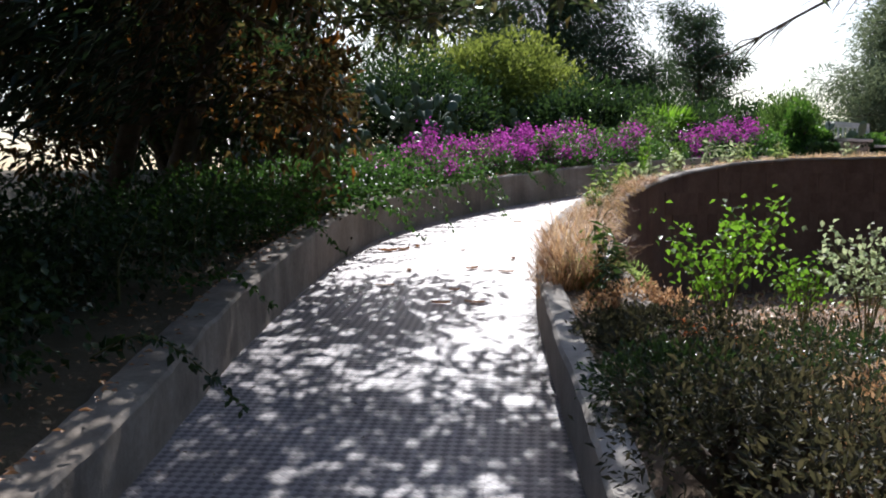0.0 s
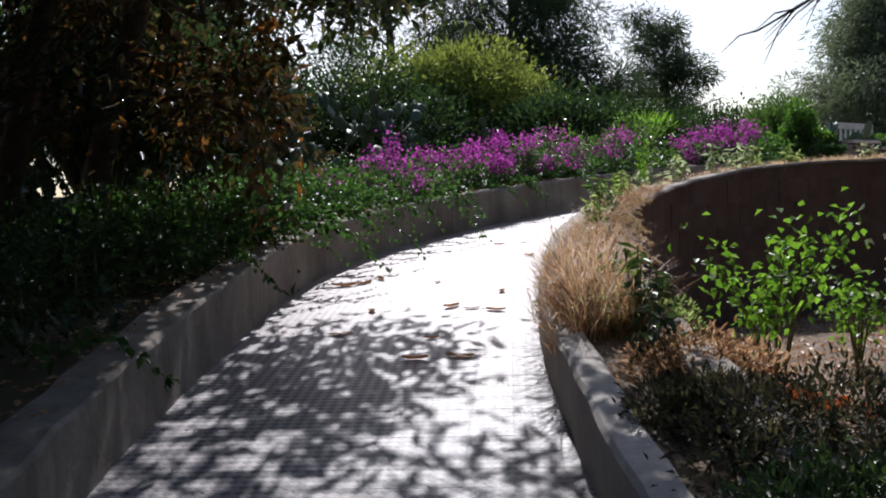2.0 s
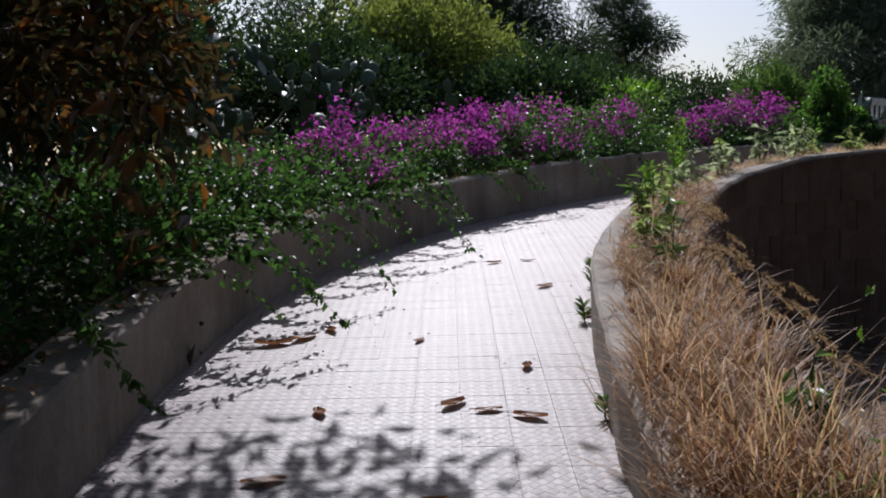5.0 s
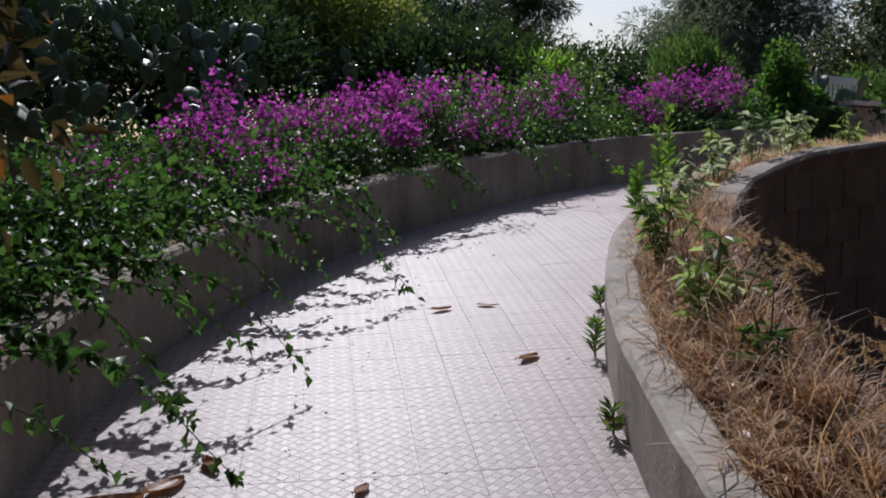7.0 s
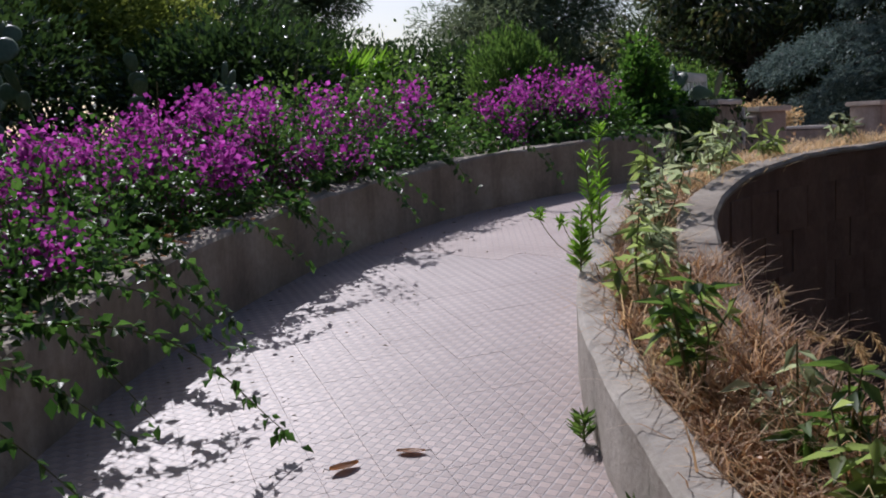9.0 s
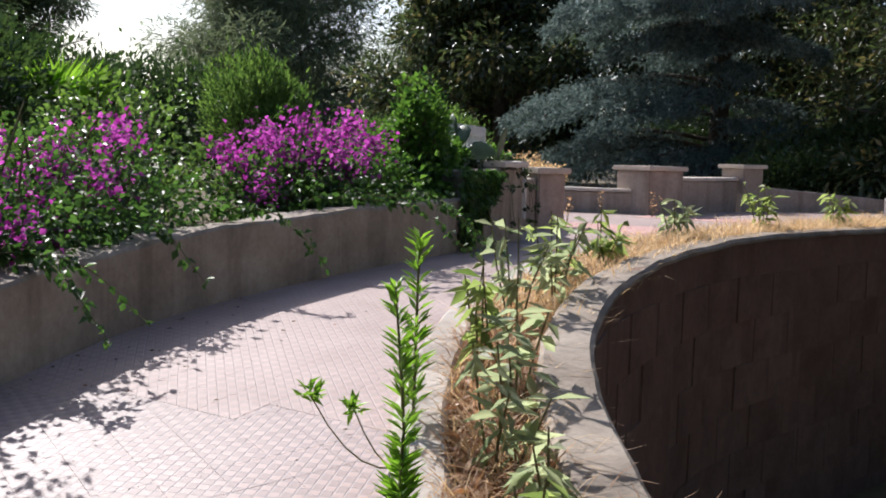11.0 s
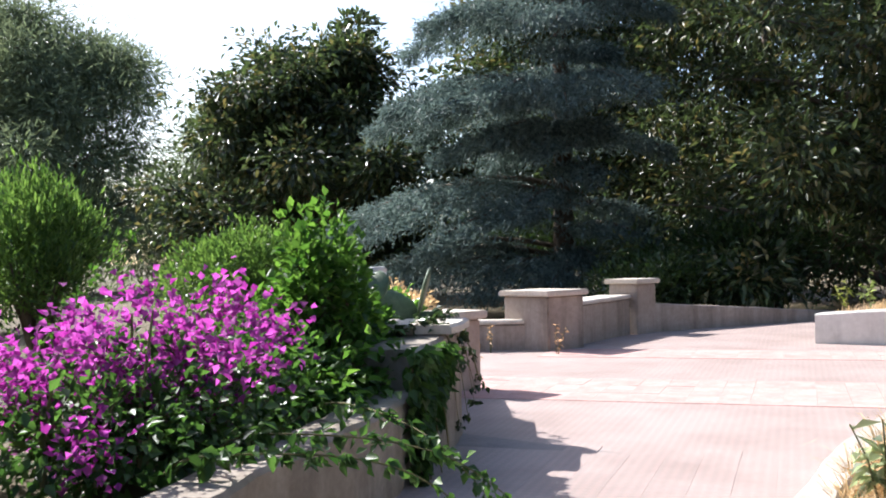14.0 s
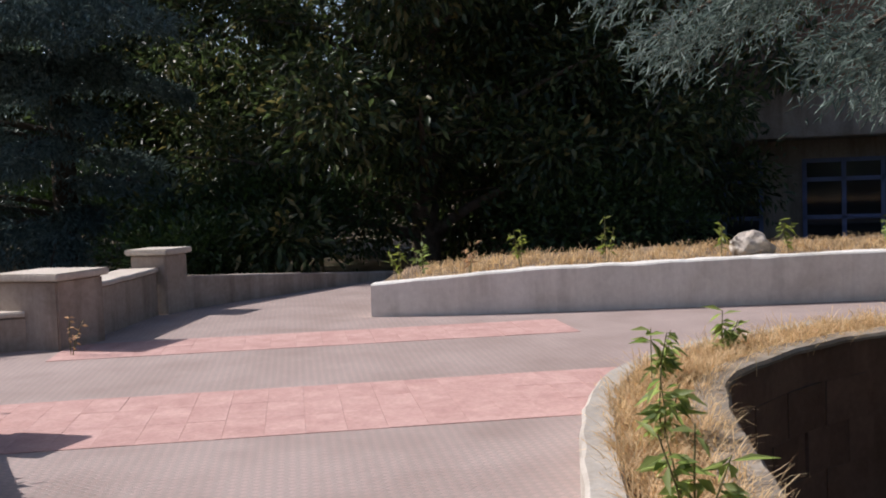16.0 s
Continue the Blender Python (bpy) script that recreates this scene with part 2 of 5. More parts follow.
def leaf_arrays(base, way, length, width, rng, fold=0.25, up=None):
    """Folded four-cornered leaves: base point, direction, length and width of each."""
    n = len(base)
    way = unit(way)
    ref = rng.normal(size=(n, 3)) * 0.6 + (np.array([0, 0, 1.0]) if up is None else up)
    side = unit(np.cross(way, ref))
    nor = np.cross(side, way)
    length, width = np.broadcast_to(length, n)[:, None], np.broadcast_to(width, n)[:, None]
    mid = base + way * length * 0.45
    a = mid + side * width * 0.5 + nor * width * fold
    b = mid - side * width * 0.5 + nor * width * fold
    tip = base + way * length - nor * length * 0.12
    v = np.stack([base, a, tip, b], 1).reshape(-1, 3)
    i = np.arange(n)[:, None] * 4
    f = np.concatenate([i + np.array([[0, 1, 2]]), i + np.array([[0, 2, 3]])], 0)
    return v, f


def leaves_ob(name, base, way, length, width, mat, rng, parent=None, fold=0.25):
    v, f = leaf_arrays(np.asarray(base, float), np.asarray(way, float), length, width, rng, fold)
    return quads_ob(name, v, f, mat, parent)


def tube_arrays(pts, radii, sides=6):
    pts, out, faces = np.asarray(pts, float), [], []
    tang = np.gradient(pts, axis=0)
    for p, t, r in zip(pts, tang, radii):
        t = t / (np.linalg.norm(t) + 1e-9)
        u = np.cross(t, (0.31, 0.87, 0.39))
        u /= np.linalg.norm(u) + 1e-9
        w = np.cross(t, u)
        for k in range(sides):
            a = 2 * math.pi * k / sides
            out.append(p + r * (math.cos(a) * u + math.sin(a) * w))
    for i in range(len(pts) - 1):
        for k in range(sides):
            faces.append((i * sides + k, i * sides + (k + 1) % sides, (i + 1) * sides + (k + 1) % sides, (i + 1) * sides + k))
    return np.array(out), np.array(faces)


def tubes_ob(name, lines, mat, parent=None, sides=6):
    """Several tapered tubes (points, radii) of one part, such as the limbs of a crown, in one mesh."""
    vs, fs, n = [], [], 0
    for pts, radii in lines:
        v, f = tube_arrays(pts, radii, sides)
        vs.append(v)
        fs.append(f + n)
        n += len(v)
    ob = quads_ob(name, np.concatenate(vs), np.concatenate(fs), mat, parent)
    ob.data.polygons.foreach_set("use_smooth", [True] * len(ob.data.polygons))
    return ob


def part(name, bm, material, parent, label=""):
    me = bpy.data.meshes.new(name)
    bm.to_mesh(me)
    bm.free()
    me.materials.append(material)
    ob = new(name, me)
    ob.parent = parent
    if label:
        tagged(ob, label)
    return ob


def box_bm(x0, y0, z0, x1, y1, z1, bevel=0.012):
    bm = bmesh.new()
    bmesh.ops.create_cube(bm, size=1, matrix=Matrix.LocRotScale(((x0 + x1) / 2, (y0 + y1) / 2, (z0 + z1) / 2), None, (x1 - x0, y1 - y0, z1 - z0)))
    if bevel:
        bmesh.ops.bevel(bm, geom=bm.edges[:], offset=bevel, segments=2, affect="EDGES")
    return bm


def thing(name, label, category, at=(0, 0, 0), group="", kind=""):
    ob = new(name)
    ob.location = at
    return tagged(ob, label, category, group, kind)


def rough_up(v, amount, scale, seed=0):
    """Pushes points about by a smooth noise, so that cast edges are not dead straight."""
    return np.array([p + amount * np.array(noise.noise_vector(Vector(p) * scale + Vector((seed, 0, 0)))) for p in v])


# ---- plan: stations across the ramp, wall side, curb side and floor height ----
STATIONS = [(-0.30, -5, 1.62, -5, -0.07), (-0.42, -2, 1.55, -2, -0.07), (-0.55, 0, 1.45, 0, -0.07), (-0.62, 2, 1.36, 2, -0.06),
            (-0.70, 4, 1.24, 4, 0.14), (-0.87, 6, 1.08, 6, 0.36), (-0.95, 8, 0.97, 8, 0.57), (-0.95, 9.8, 1.05, 9.6, 0.75),
            (-0.78, 11.3, 1.2, 10.9, 0.91), (-0.3, 12.9, 1.5, 12.1, 1.06), (0.42, 14.25, 1.95, 13.15, 1.20),
            (1.35, 15.5, 2.6, 14.15, 1.34), (2.5, 16.5, 3.5, 15.05, 1.47), (3.9, 17.25, 4.7, 15.75, 1.56),
            (5.5, 18.1, 6.0, 16.15, 1.60), (7.2, 19.25, 7.3, 16.42, 1.60)]
PLAZA_Z = 1.60


def smooth_rows(rows, per=8):
    """Catmull-Rom through the rows."""
    r = np.array(rows, float)
    r = np.vstack([2 * r[0] - r[1], r, 2 * r[-1] - r[-2]])
    out = []
    for i in range(1, len(r) - 2):
        for k in range(per):
            u = k / per
            a, b, c, d = r[i - 1], r[i], r[i + 1], r[i + 2]
            out.append(0.5 * (2 * b + (c - a) * u + (2 * a - 5 * b + 4 * c - d) * u * u + (3 * b - a - 3 * c + d) * u ** 3))
    out.append(r[-2])
    return np.array(out)


ROWS_S = smooth_rows(STATIONS)
LEFT, RIGHT, ZS = ROWS_S[:, :2], ROWS_S[:, 2:4], ROWS_S[:, 4]


def ramp_at(x, y):
    """Along, across (0 at the wall, 1 at the curb) and floor height of a plan point; None off the ramp."""
    p = np.array([x, y])
    d = RIGHT - LEFT
    side = d[:, 0] * (p[1] - LEFT[:, 1]) - d[:, 1] * (p[0] - LEFT[:, 0])
    k = np.where((side[:-1] >= 0) & (side[1:] < 0))[0]
    best = None
    for i in k:
        u = side[i] / (side[i] - side[i + 1])
        a, b = LEFT[i] + u * (LEFT[i + 1] - LEFT[i]), RIGHT[i] + u * (RIGHT[i + 1] - RIGHT[i])
        w = float((p - a) @ (b - a) / ((b - a) @ (b - a)))
        if best is None or abs(w - 0.5) < abs(best[1] - 0.5):
            best = (i + u, w, float(ZS[i] + u * (ZS[i + 1] - ZS[i])))
    return best


def offset_line(pts, dist):
    """The plan line moved to its right by dist."""
    t = unit(np.gradient(pts, axis=0))
    return pts + np.stack([t[:, 1], -t[:, 0]], 1) * dist


def wall_strip(name, inner, outer, z_low, z_top, mat, parent=None, seed=0, rough=0.012, slope=0.0):
    """A wall that follows two plan lines, with foot and top heights along them; edges slightly rounded and uneven."""
    n = len(inner)
    rows = []
    b = 0.018
    dirs = unit(outer - inner)
    z_low, z_top = np.broadcast_to(z_low, n), np.broadcast_to(z_top, n)
    prof = []
    for q, z in ((inner, z_low), (inner, z_low * 0.5 + z_top * 0.5), (inner, z_top - b), (inner + dirs * b, z_top), (outer - dirs * b, z_top + slope), (outer, z_top + slope - b), (outer, z_low)):
        prof.append(np.column_stack([q, z]))
    prof = np.stack(prof, 1)
    k = prof.shape[1]
    v = rough_up(prof.reshape(-1, 3), rough, 3.1, seed)
    v = rough_up(v, rough * 0.5, 11.0, seed + 5)
    f = []
    for i in range(n - 1):
        for j in range(k - 1):
            f.append((i * k + j, i * k + j + 1, (i + 1) * k + j + 1, (i + 1) * k + j))
    f.append(tuple(range(k))[::-1])
    f.append(tuple(range((n - 1) * k, n * k)))
    return mesh_ob(name, v, f, mat, parent)


def dense(pts, step=0.12):
    pts = np.asarray(pts, float)
    d = np.r_[0, np.cumsum(np.linalg.norm(np.diff(pts[:, :2], axis=0), axis=1))]
    n = max(2, int(d[-1] / step))
    s = np.linspace(0, d[-1], n)
    return np.stack([np.interp(s, d, pts[:, j]) for j in range(pts.shape[1])], 1)


# ---- structure: ramp floor, walls, planter, pit, landing ----
floor_v, floor_f = [], []
for i in range(len(LEFT)):
    a, b = LEFT[i], RIGHT[i]
    for u in (-0.12, 0.5, 1.06):
        floor_v.append((*(a + (b - a) * u), ZS[i] - 0.003))
for i in range(len(LEFT) - 1):
    for j in range(2):
        k = 3 * i + j
        floor_f.append((k, k + 1, k + 4, k + 3))
ramp_floor = tagged(mesh_ob("floor", floor_v, floor_f, GROUT), "sloping curved ramp floor of small cement tiles", "floor", kind="structure")

END = 14 * 8 + 5
lw = dense(np.column_stack([LEFT[:END], ZS[:END]]))
lo = offset_line(lw[:, :2], -0.26)
tagged(wall_strip("wall_west", lw[:, :2], lo, lw[:, 2] - 0.5, lw[:, 2] + np.interp(lw[:, 1], [4, 6, 8, 9.5], [0.31, 0.36, 0.41, 0.43]), CONCRETE, seed=1, rough=0.016), "low curved concrete parapet wall with crumbling top edge", "wall", kind="structure")

RIM = np.array([(7.3, 16.42), (8.3, 16.58), (9.3, 16.6), (10.3, 16.3), (11.3, 15.6), (12.1, 14.6), (12.6, 13.2), (12.6, 11.5), (12.2, 9.5)])
rim = np.vstack([np.column_stack([RIGHT[:-1], ZS[:-1]]), np.column_stack([smooth_rows(RIM, 6), np.full(49, PLAZA_Z)])])
rim = dense(rim)
c1 = offset_line(rim[:, :2], 0.16)
tagged(wall_strip("curb_inner", rim[:, :2], c1, rim[:, 2] - 0.5, rim[:, 2] + 0.31, CURB, seed=3), "low curved concrete curb edging the planter", "curb", kind="structure")
PLANT_W = np.interp(rim[:, 0], [2.6, 3.6, 4.4, 5.6, 9, 10], [0.45, 0.53, 0.55, 0.47, 0.52, 0.6])[:, None]
COPE = rim[:, 2] + np.interp(rim[:, 0], [3.4, 5.2], [0.38, 0.33])
i0, i1 = offset_line(rim[:, :2], PLANT_W), offset_line(rim[:, :2], PLANT_W + 0.17)
tagged(wall_strip("wall_pit", i0, i1, -0.3, COPE - 0.015, BLOCKWORK, seed=7, rough=0.02), "curved brown retaining wall around the sunken garden", "wall", kind="structure")
tagged(wall_strip("coping_pit", offset_line(rim[:, :2], PLANT_W - 0.012), offset_line(rim[:, :2], PLANT_W + 0.182), COPE - 0.035, COPE, CONCRETE, seed=9, rough=0.011), "worn concrete coping on the retaining wall", "coping", kind="structure")
soil_v, soil_f = [], []
for i in range(len(rim)):
    for j, u in enumerate((0.14, 0.32, 0.5, 0.72)):
        p = c1[i] + (i0[i] - c1[i]) * j / 3
        soil_v.append((p[0], p[1], rim[i, 2] + 0.265 + 0.05 * noise.noise(Vector((p[0] * 4, p[1] * 4, 0)))))
for i in range(len(rim) - 1):
    for j in range(3):
        k = 4 * i + j
        soil_f.append((k, k + 1, k + 5, k + 4))
tagged(mesh_ob("planter_soil", soil_v, soil_f, SOIL, smooth=True), "dry crumbly soil filling the long planter", "soil", kind="structure")

# ground: one sheet to the horizon, banked up behind the wall, sunken beside the curb
RIM2, LFT2 = rim[::3], lw[::3]


def side_of(line, p):
    d = np.hypot(line[:, 0] - p[0], line[:, 1] - p[1])
    k = int(np.argmin(d))
    a, b = line[max(k - 1, 0), :2], line[min(k + 1, len(line) - 1), :2]
    s = (b[0] - a[0]) * (p[1] - a[1]) - (b[1] - a[1]) * (p[0] - a[0])
    return (d[k] if s > 0 else -d[k]), k


def ground_z(x, y):
    far = 0.2 + 1.7 / (1 + math.exp(-min(max(y - 12, -40), 40) / 2.0))
    bump = 0.06 * noise.noise(Vector((x * 0.7, y * 0.7, 0))) + 0.03 * noise.noise(Vector((x * 3, y * 3, 1)))
    if math.hypot(x - 6, y - 12) > 60:
        return far - 0.5
    r, _ = side_of(RIM2, (x, y))
    if r < -0.8:
        return 0.02 + bump * 0.8
    if r < 0:
        return -0.12
    at = ramp_at(x, y)
    if at and 0 <= at[1] <= 1.0 and at[0] < END:
        return min(-0.12, at[2] - 0.2)
    d, k = side_of(LFT2, (x, y))
    if d > 0.2 and k < len(LFT2) - 1:
        u = min(1.0, max(0.0, (d - 0.4) / 7))
        u = u * u * (3 - 2 * u)
        return (LFT2[k, 2] + 0.30) * (1 - u) + far * u + bump
    if d > -2.2 and k < len(LFT2) - 1:
        return min(-0.12, LFT2[k, 2] - 0.2)
    return PLAZA_Z - 0.12 + (0.25 + bump if y > 24.2 and x < 14 else 0)


def axis(lo, hi, step, grow, end):
    mid = list(np.arange(lo, hi + 1e-6, step))
    out, g = [], step
    while mid[0] - sum(out) - g > -end and g < 500:
        g *= grow
        out.append(g)
    low = mid[0] - np.cumsum(out)
    high = mid[-1] + np.cumsum(out)
    return np.r_[low[::-1], mid, high]


gx, gy = axis(-3.2, 14.2, 0.2, 1.35, 2500), axis(-4.0, 21.0, 0.2, 1.35, 2500)
gv = [(x, y, ground_z(x, y)) for y in gy for x in gx]
gn = len(gx)
gf = [(j * gn + i, j * gn + i + 1, (j + 1) * gn + i + 1, (j + 1) * gn + i) for j in range(len(gy) - 1) for i in range(gn - 1)]
tagged(mesh_ob("ground", gv, gf, GARDEN, smooth=True), "earthy garden ground with litter and dry patches", "ground", kind="structure")

# landing at the head of the ramp
outline = [(5.3, 18.2), (7.0, 19.75), (8.1, 20.9), (9.6, 24.6), (11.6, 23.0), (14.3, 23.2), (19.5, 21.8), (24, 18), (24, 8), (12.3, 8)]
back = [tuple(p[:2]) for p in rim[::-1] if p[2] >= PLAZA_Z - 0.002 and p[0] > 5.9]
landing = tagged(mesh_ob("pavement", [(x, y, PLAZA_Z - 0.002) for x, y in outline + back], [tuple(range(len(outline + back)))], TILE_UP), "level landing paved with reddish ribbed tiles", "pavement", kind="structure")

# pillars, seat walls and end block round the landing


def pillar(x0, y0, x1, y1, z0, z1, label, cap=0.05):
    ob = thing("pillar", label, "pillar", ((x0 + x1) / 2, (y0 + y1) / 2, z0), kind="structure")
    cx, cy = (x0 + x1) / 2, (y0 + y1) / 2
    bm = box_bm(x0 - cx, y0 - cy, -0.2, x1 - cx, y1 - cy, z1 - z0 - 0.05, 0.015)
    part("shaft", bm, PLASTER, ob)
    part("cap_slab", box_bm(x0 - cx - cap, y0 - cy - cap, z1 - z0 - 0.05, x1 - cx + cap, y1 - cy + cap, z1 - z0 + 0.02, 0.014), CAPSTONE, ob, "pale chipped stone slab")
    return ob


pillar(11.46, 21.98, 12.16, 22.68, PLAZA_Z, 2.30, "square plastered pillar with a flat stone cap")
pillar(14.10, 22.50, 14.58, 22.98, PLAZA_Z, 2.36, "slim plastered pillar with a flat stone cap")
pillar(8.1, 20.35, 8.5, 20.75, PLAZA_Z, 2.26, "short plastered pillar at the end of the garden wall")


def straight_wall(name, a, b, z0, za, zb, thick, label, mat=PLASTER, cap=True, seed=0):
    a, b = np.array(a), np.array(b)
    ob = thing(name, label, "wall", (*a, 0), kind="structure")
    line = dense(np.array([a - a, b - a]), 0.15)
    out = offset_line(line, -thick)
    top = np.linspace(za, zb, len(line))
    wall_strip("body", line, out, z0, top - (0.05 if cap else 0), mat, ob, seed, 0.008)
    if cap:
        wall_strip("coping", offset_line(line, 0.03), offset_line(line, -thick - 0.03), top - 0.048, top, CAPSTONE, ob, seed + 2, 0.006)
    return ob


straight_wall("wall_seat", (12.17, 22.15), (14.09, 22.62), 1.4, 2.15, 2.16, 0.42, "low plastered seat wall with stone coping", seed=11)
straight_wall("wall_low_north", (9.2, 24.8), (11.46, 22.35), 1.4, 1.97, 1.97, 0.22, "low plastered wall with thin coping before dry shrubs", seed=13)
straight_wall("wall_descending", (14.59, 22.55), (19.8, 21.0), 0.6, 2.02, 1.62, 0.25, "plastered side wall of a path leading down", cap=False, seed=15)
low = smooth_rows([(13.95, 19.85), (14.15, 18.9), (14.6, 17.4), (15.1, 15.8), (15.7, 14.0), (16.2, 12), (16.4, 9)], 8)
low = dense(low)
tagged(wall_strip("wall_east", offset_line(low, 0.0), offset_line(low, -0.3), 1.3, np.interp(np.linspace(0, 1, len(low)), [0, 0.16, 0.3, 1], [1.96, 2.08, 2.11, 2.22]), LIT_PLASTER, seed=17), "low curved planter wall of sunlit white plaster", "wall", kind="structure")
low_far = offset_line(low, -0.3)
lv, lf = [], []
for i in range(len(low)):
    for j in range(5):
        p = offset_line(low, -0.28 - 0.7 * j)[i]
        lv.append((*p, np.interp(i / len(low), [0, 0.16, 0.3, 1], [1.9, 2.03, 2.06, 2.17]) + 0.05 * noise.noise(Vector((p[0] * 2, p[1] * 2, 0)))))
for i in range(len(low) - 1):
    for j in range(4):
        lf.append((5 * i + j, 5 * (i + 1) + j, 5 * (i + 1) + j + 1, 5 * i + j + 1))
tagged(mesh_ob("planter_soil_east", lv, lf, SOIL, smooth=True), "dry soil behind the white planter wall", "soil", kind="structure")
eb = dense(np.array([(5.75, 18.3), (6.3, 18.58), (6.78, 18.93)]), 0.08)
end_block = thing("wall_end", "thick tapering concrete wall end overgrown with ivy", "wall", (0, 0, 0), kind="structure")
wall_strip("body", eb, offset_line(eb, -0.5), 1.2, np.linspace(2.26, 2.30, len(eb)), CONCRETE, end_block, 21, 0.02)
ec = eb[-9:]
wall_strip("coping", offset_line(ec, 0.05), offset_line(ec, -0.56), 2.295, 2.35, CAPSTONE, end_block, 23, 0.008)
straight_wall("wall_low_garden", (6.74, 19.05), (8.12, 20.42), 1.2, 2.14, 2.16, 0.25, "low concrete wall between two pillars, hung with ivy", CONCRETE, False, 25)

# ---- plants ----


def blob_points(rng, n, centre, size, shell=0.55):
    """Points in an ellipsoid, more of them towards its surface."""
    d = unit(rng.normal(size=(n, 3)))
    r = shell + (1 - shell) * rng.random((n, 1)) ** 0.7
    return np.array(centre) + d * r * np.array(size), d


def branching_tree(name, label, base, height, spread, leaf_mat, leaf, count, seed, lean=(0, 0), trunk_r=0.2, low=0.3, drop=0.0, clump=0.7, limbs=14, category="tree", squash=0.75, clear=0):
    """Trunk, limbs that fork, and leaf clumps on the forks. leaf: length, width."""
    rng = np.random.default_rng(seed)
    ob = thing(name, label, category, base)
    top = np.array([lean[0], lean[1], height * 0.82])
    tl = [top * u + np.array([0.15 * height * 0.1 * math.sin(5 * u + seed), 0.1 * math.cos(4 * u + seed) - 0.1 * math.cos(seed), 0]) * u for u in np.linspace(0, 1, 9)]
    tubes_ob("trunk", [(np.vstack([[tl[0][0], tl[0][1], -0.4]] + tl), np.r_[trunk_r * 1.25, np.linspace(trunk_r, trunk_r * 0.25, 9)])], BARK, ob, 9)
    lines, tips = [], []
    for i in range(limbs):
        u = low + (1 - low) * (i + rng.random()) / limbs
        s = np.array([np.interp(u, np.linspace(0, 1, 9), [p[j] for p in tl]) for j in range(3)])
        a = i * 2.4 + rng.normal() * 0.4
        reach = spread * (0.55 + 0.5 * rng.random()) * (1.15 - 0.65 * max(0, (u - low) / (1 - low)) ** 1.5)
        rise = height * (0.06 + 0.14 * rng.random()) - drop
        e = s + np.array([math.cos(a) * reach, math.sin(a) * reach, rise])
        m = (s + e) / 2 + np.array([0, 0, 0.12 * reach])
        pts = np.array([s * (1 - w) ** 2 + 2 * m * w * (1 - w) + e * w * w for w in np.linspace(0, 1, 6)])
        lines.append((pts, np.linspace(trunk_r * 0.4 * (1.1 - 0.6 * u), 0.012, 6)))
        tips += [pts[3], pts[4], e]
        for _ in range(3):
            k = pts[rng.integers(2, 5)]
            f = k + rng.normal(size=3) * np.array([0.35, 0.35, 0.22]) * reach
            lines.append((np.linspace(k, f, 4), np.linspace(0.025, 0.006, 4)))
            tips += [f, (k + f) / 2]
    if clear:
        lines = [q for q in lines if not any(p[0] + base[0] > -0.9 and p[2] + base[2] < clear for p in q[0])]
    tagged(tubes_ob("branchwork", lines, BARK, ob, 5), kind="stuff")
    tips = np.array(tips)
    w = rng.random(len(tips)) ** 2.5 + 0.04
    pick = rng.choice(len(tips), count, p=w / w.sum())
    sz = clump * (0.6 + 0.8 * rng.random(len(tips)))
    d = unit(rng.normal(size=(count, 3)))
    pos = tips[pick] + d * (rng.random((count, 1)) ** 0.5) * sz[pick, None] * np.array([1, 1, squash])
    way = d + rng.normal(size=(count, 3)) * 0.5 + np.array([0, 0, -0.3])
    wx, wy, wz = pos[:, 0] + base[0], pos[:, 1] + base[1], pos[:, 2] + base[2]
    if clear:
        ok = ~((wx > -0.9 - 0.12 * np.clip(wz - 2, 0, 9)) & (wx < 9) & (wz < clear))
        pos, way = pos[ok], way[ok]
        count = len(pos)
    L = leaf[0] * (0.6 + 0.7 * rng.random(count))
    leaves_ob("crown", pos, way, L, L * leaf[1] / leaf[0], leaf_mat, rng, ob)
    return ob


def mounded_bush(name, label, base, size, leaf_mat, leaf, count, seed, lumps=14, upright=0.3, category="bush"):
    rng = np.random.default_rng(seed)
    ob = thing(name, label, category, base)
    cen = []
    for i in range(lumps):
        a, r = i * 2.4, math.sqrt((i + 0.5) / lumps) * 0.7
        hh = size[2] * (0.35 + 0.5 * (1 - r * r) + 0.12 * rng.normal() * 0.6)
        cen.append((math.cos(a) * r * size[0], math.sin(a) * r * size[1], hh))
    cen = np.array(cen)
    rad = np.array([0.42 * min(size[0], size[1]), 0.42 * min(size[0], size[1]), 0.3 * size[2]])
    lines = [(np.array([(0, 0, -0.2), c * np.array([0.4, 0.4, 0.45]), c]), (0.05, 0.035, 0.01)) for c in cen]
    tagged(tubes_ob("branchwork", lines, BARK, ob, 5), kind="stuff")
    k = rng.integers(0, lumps, count)
    d = unit(rng.normal(size=(count, 3)))
    stray = np.where(rng.random((count, 1)) < 0.13, 1.1 + 0.45 * rng.random((count, 1)), 1.0)
    pos = cen[k] + d * (0.45 + 0.55 * rng.random((count, 1)) ** 0.5) * stray * rad * (0.75 + 0.5 * rng.random(lumps))[k, None]
    pos[:, 2] = np.maximum(pos[:, 2], 0.02 + 0.15 * rng.random(count))
    way = d + rng.normal(size=(count, 3)) * 0.5 + np.array([0, 0, upright])
    L = leaf[0] * (0.6 + 0.7 * rng.random(count))
    leaves_ob("foliage", pos, way, L, L * leaf[1] / leaf[0], leaf_mat, rng, ob)
    return ob


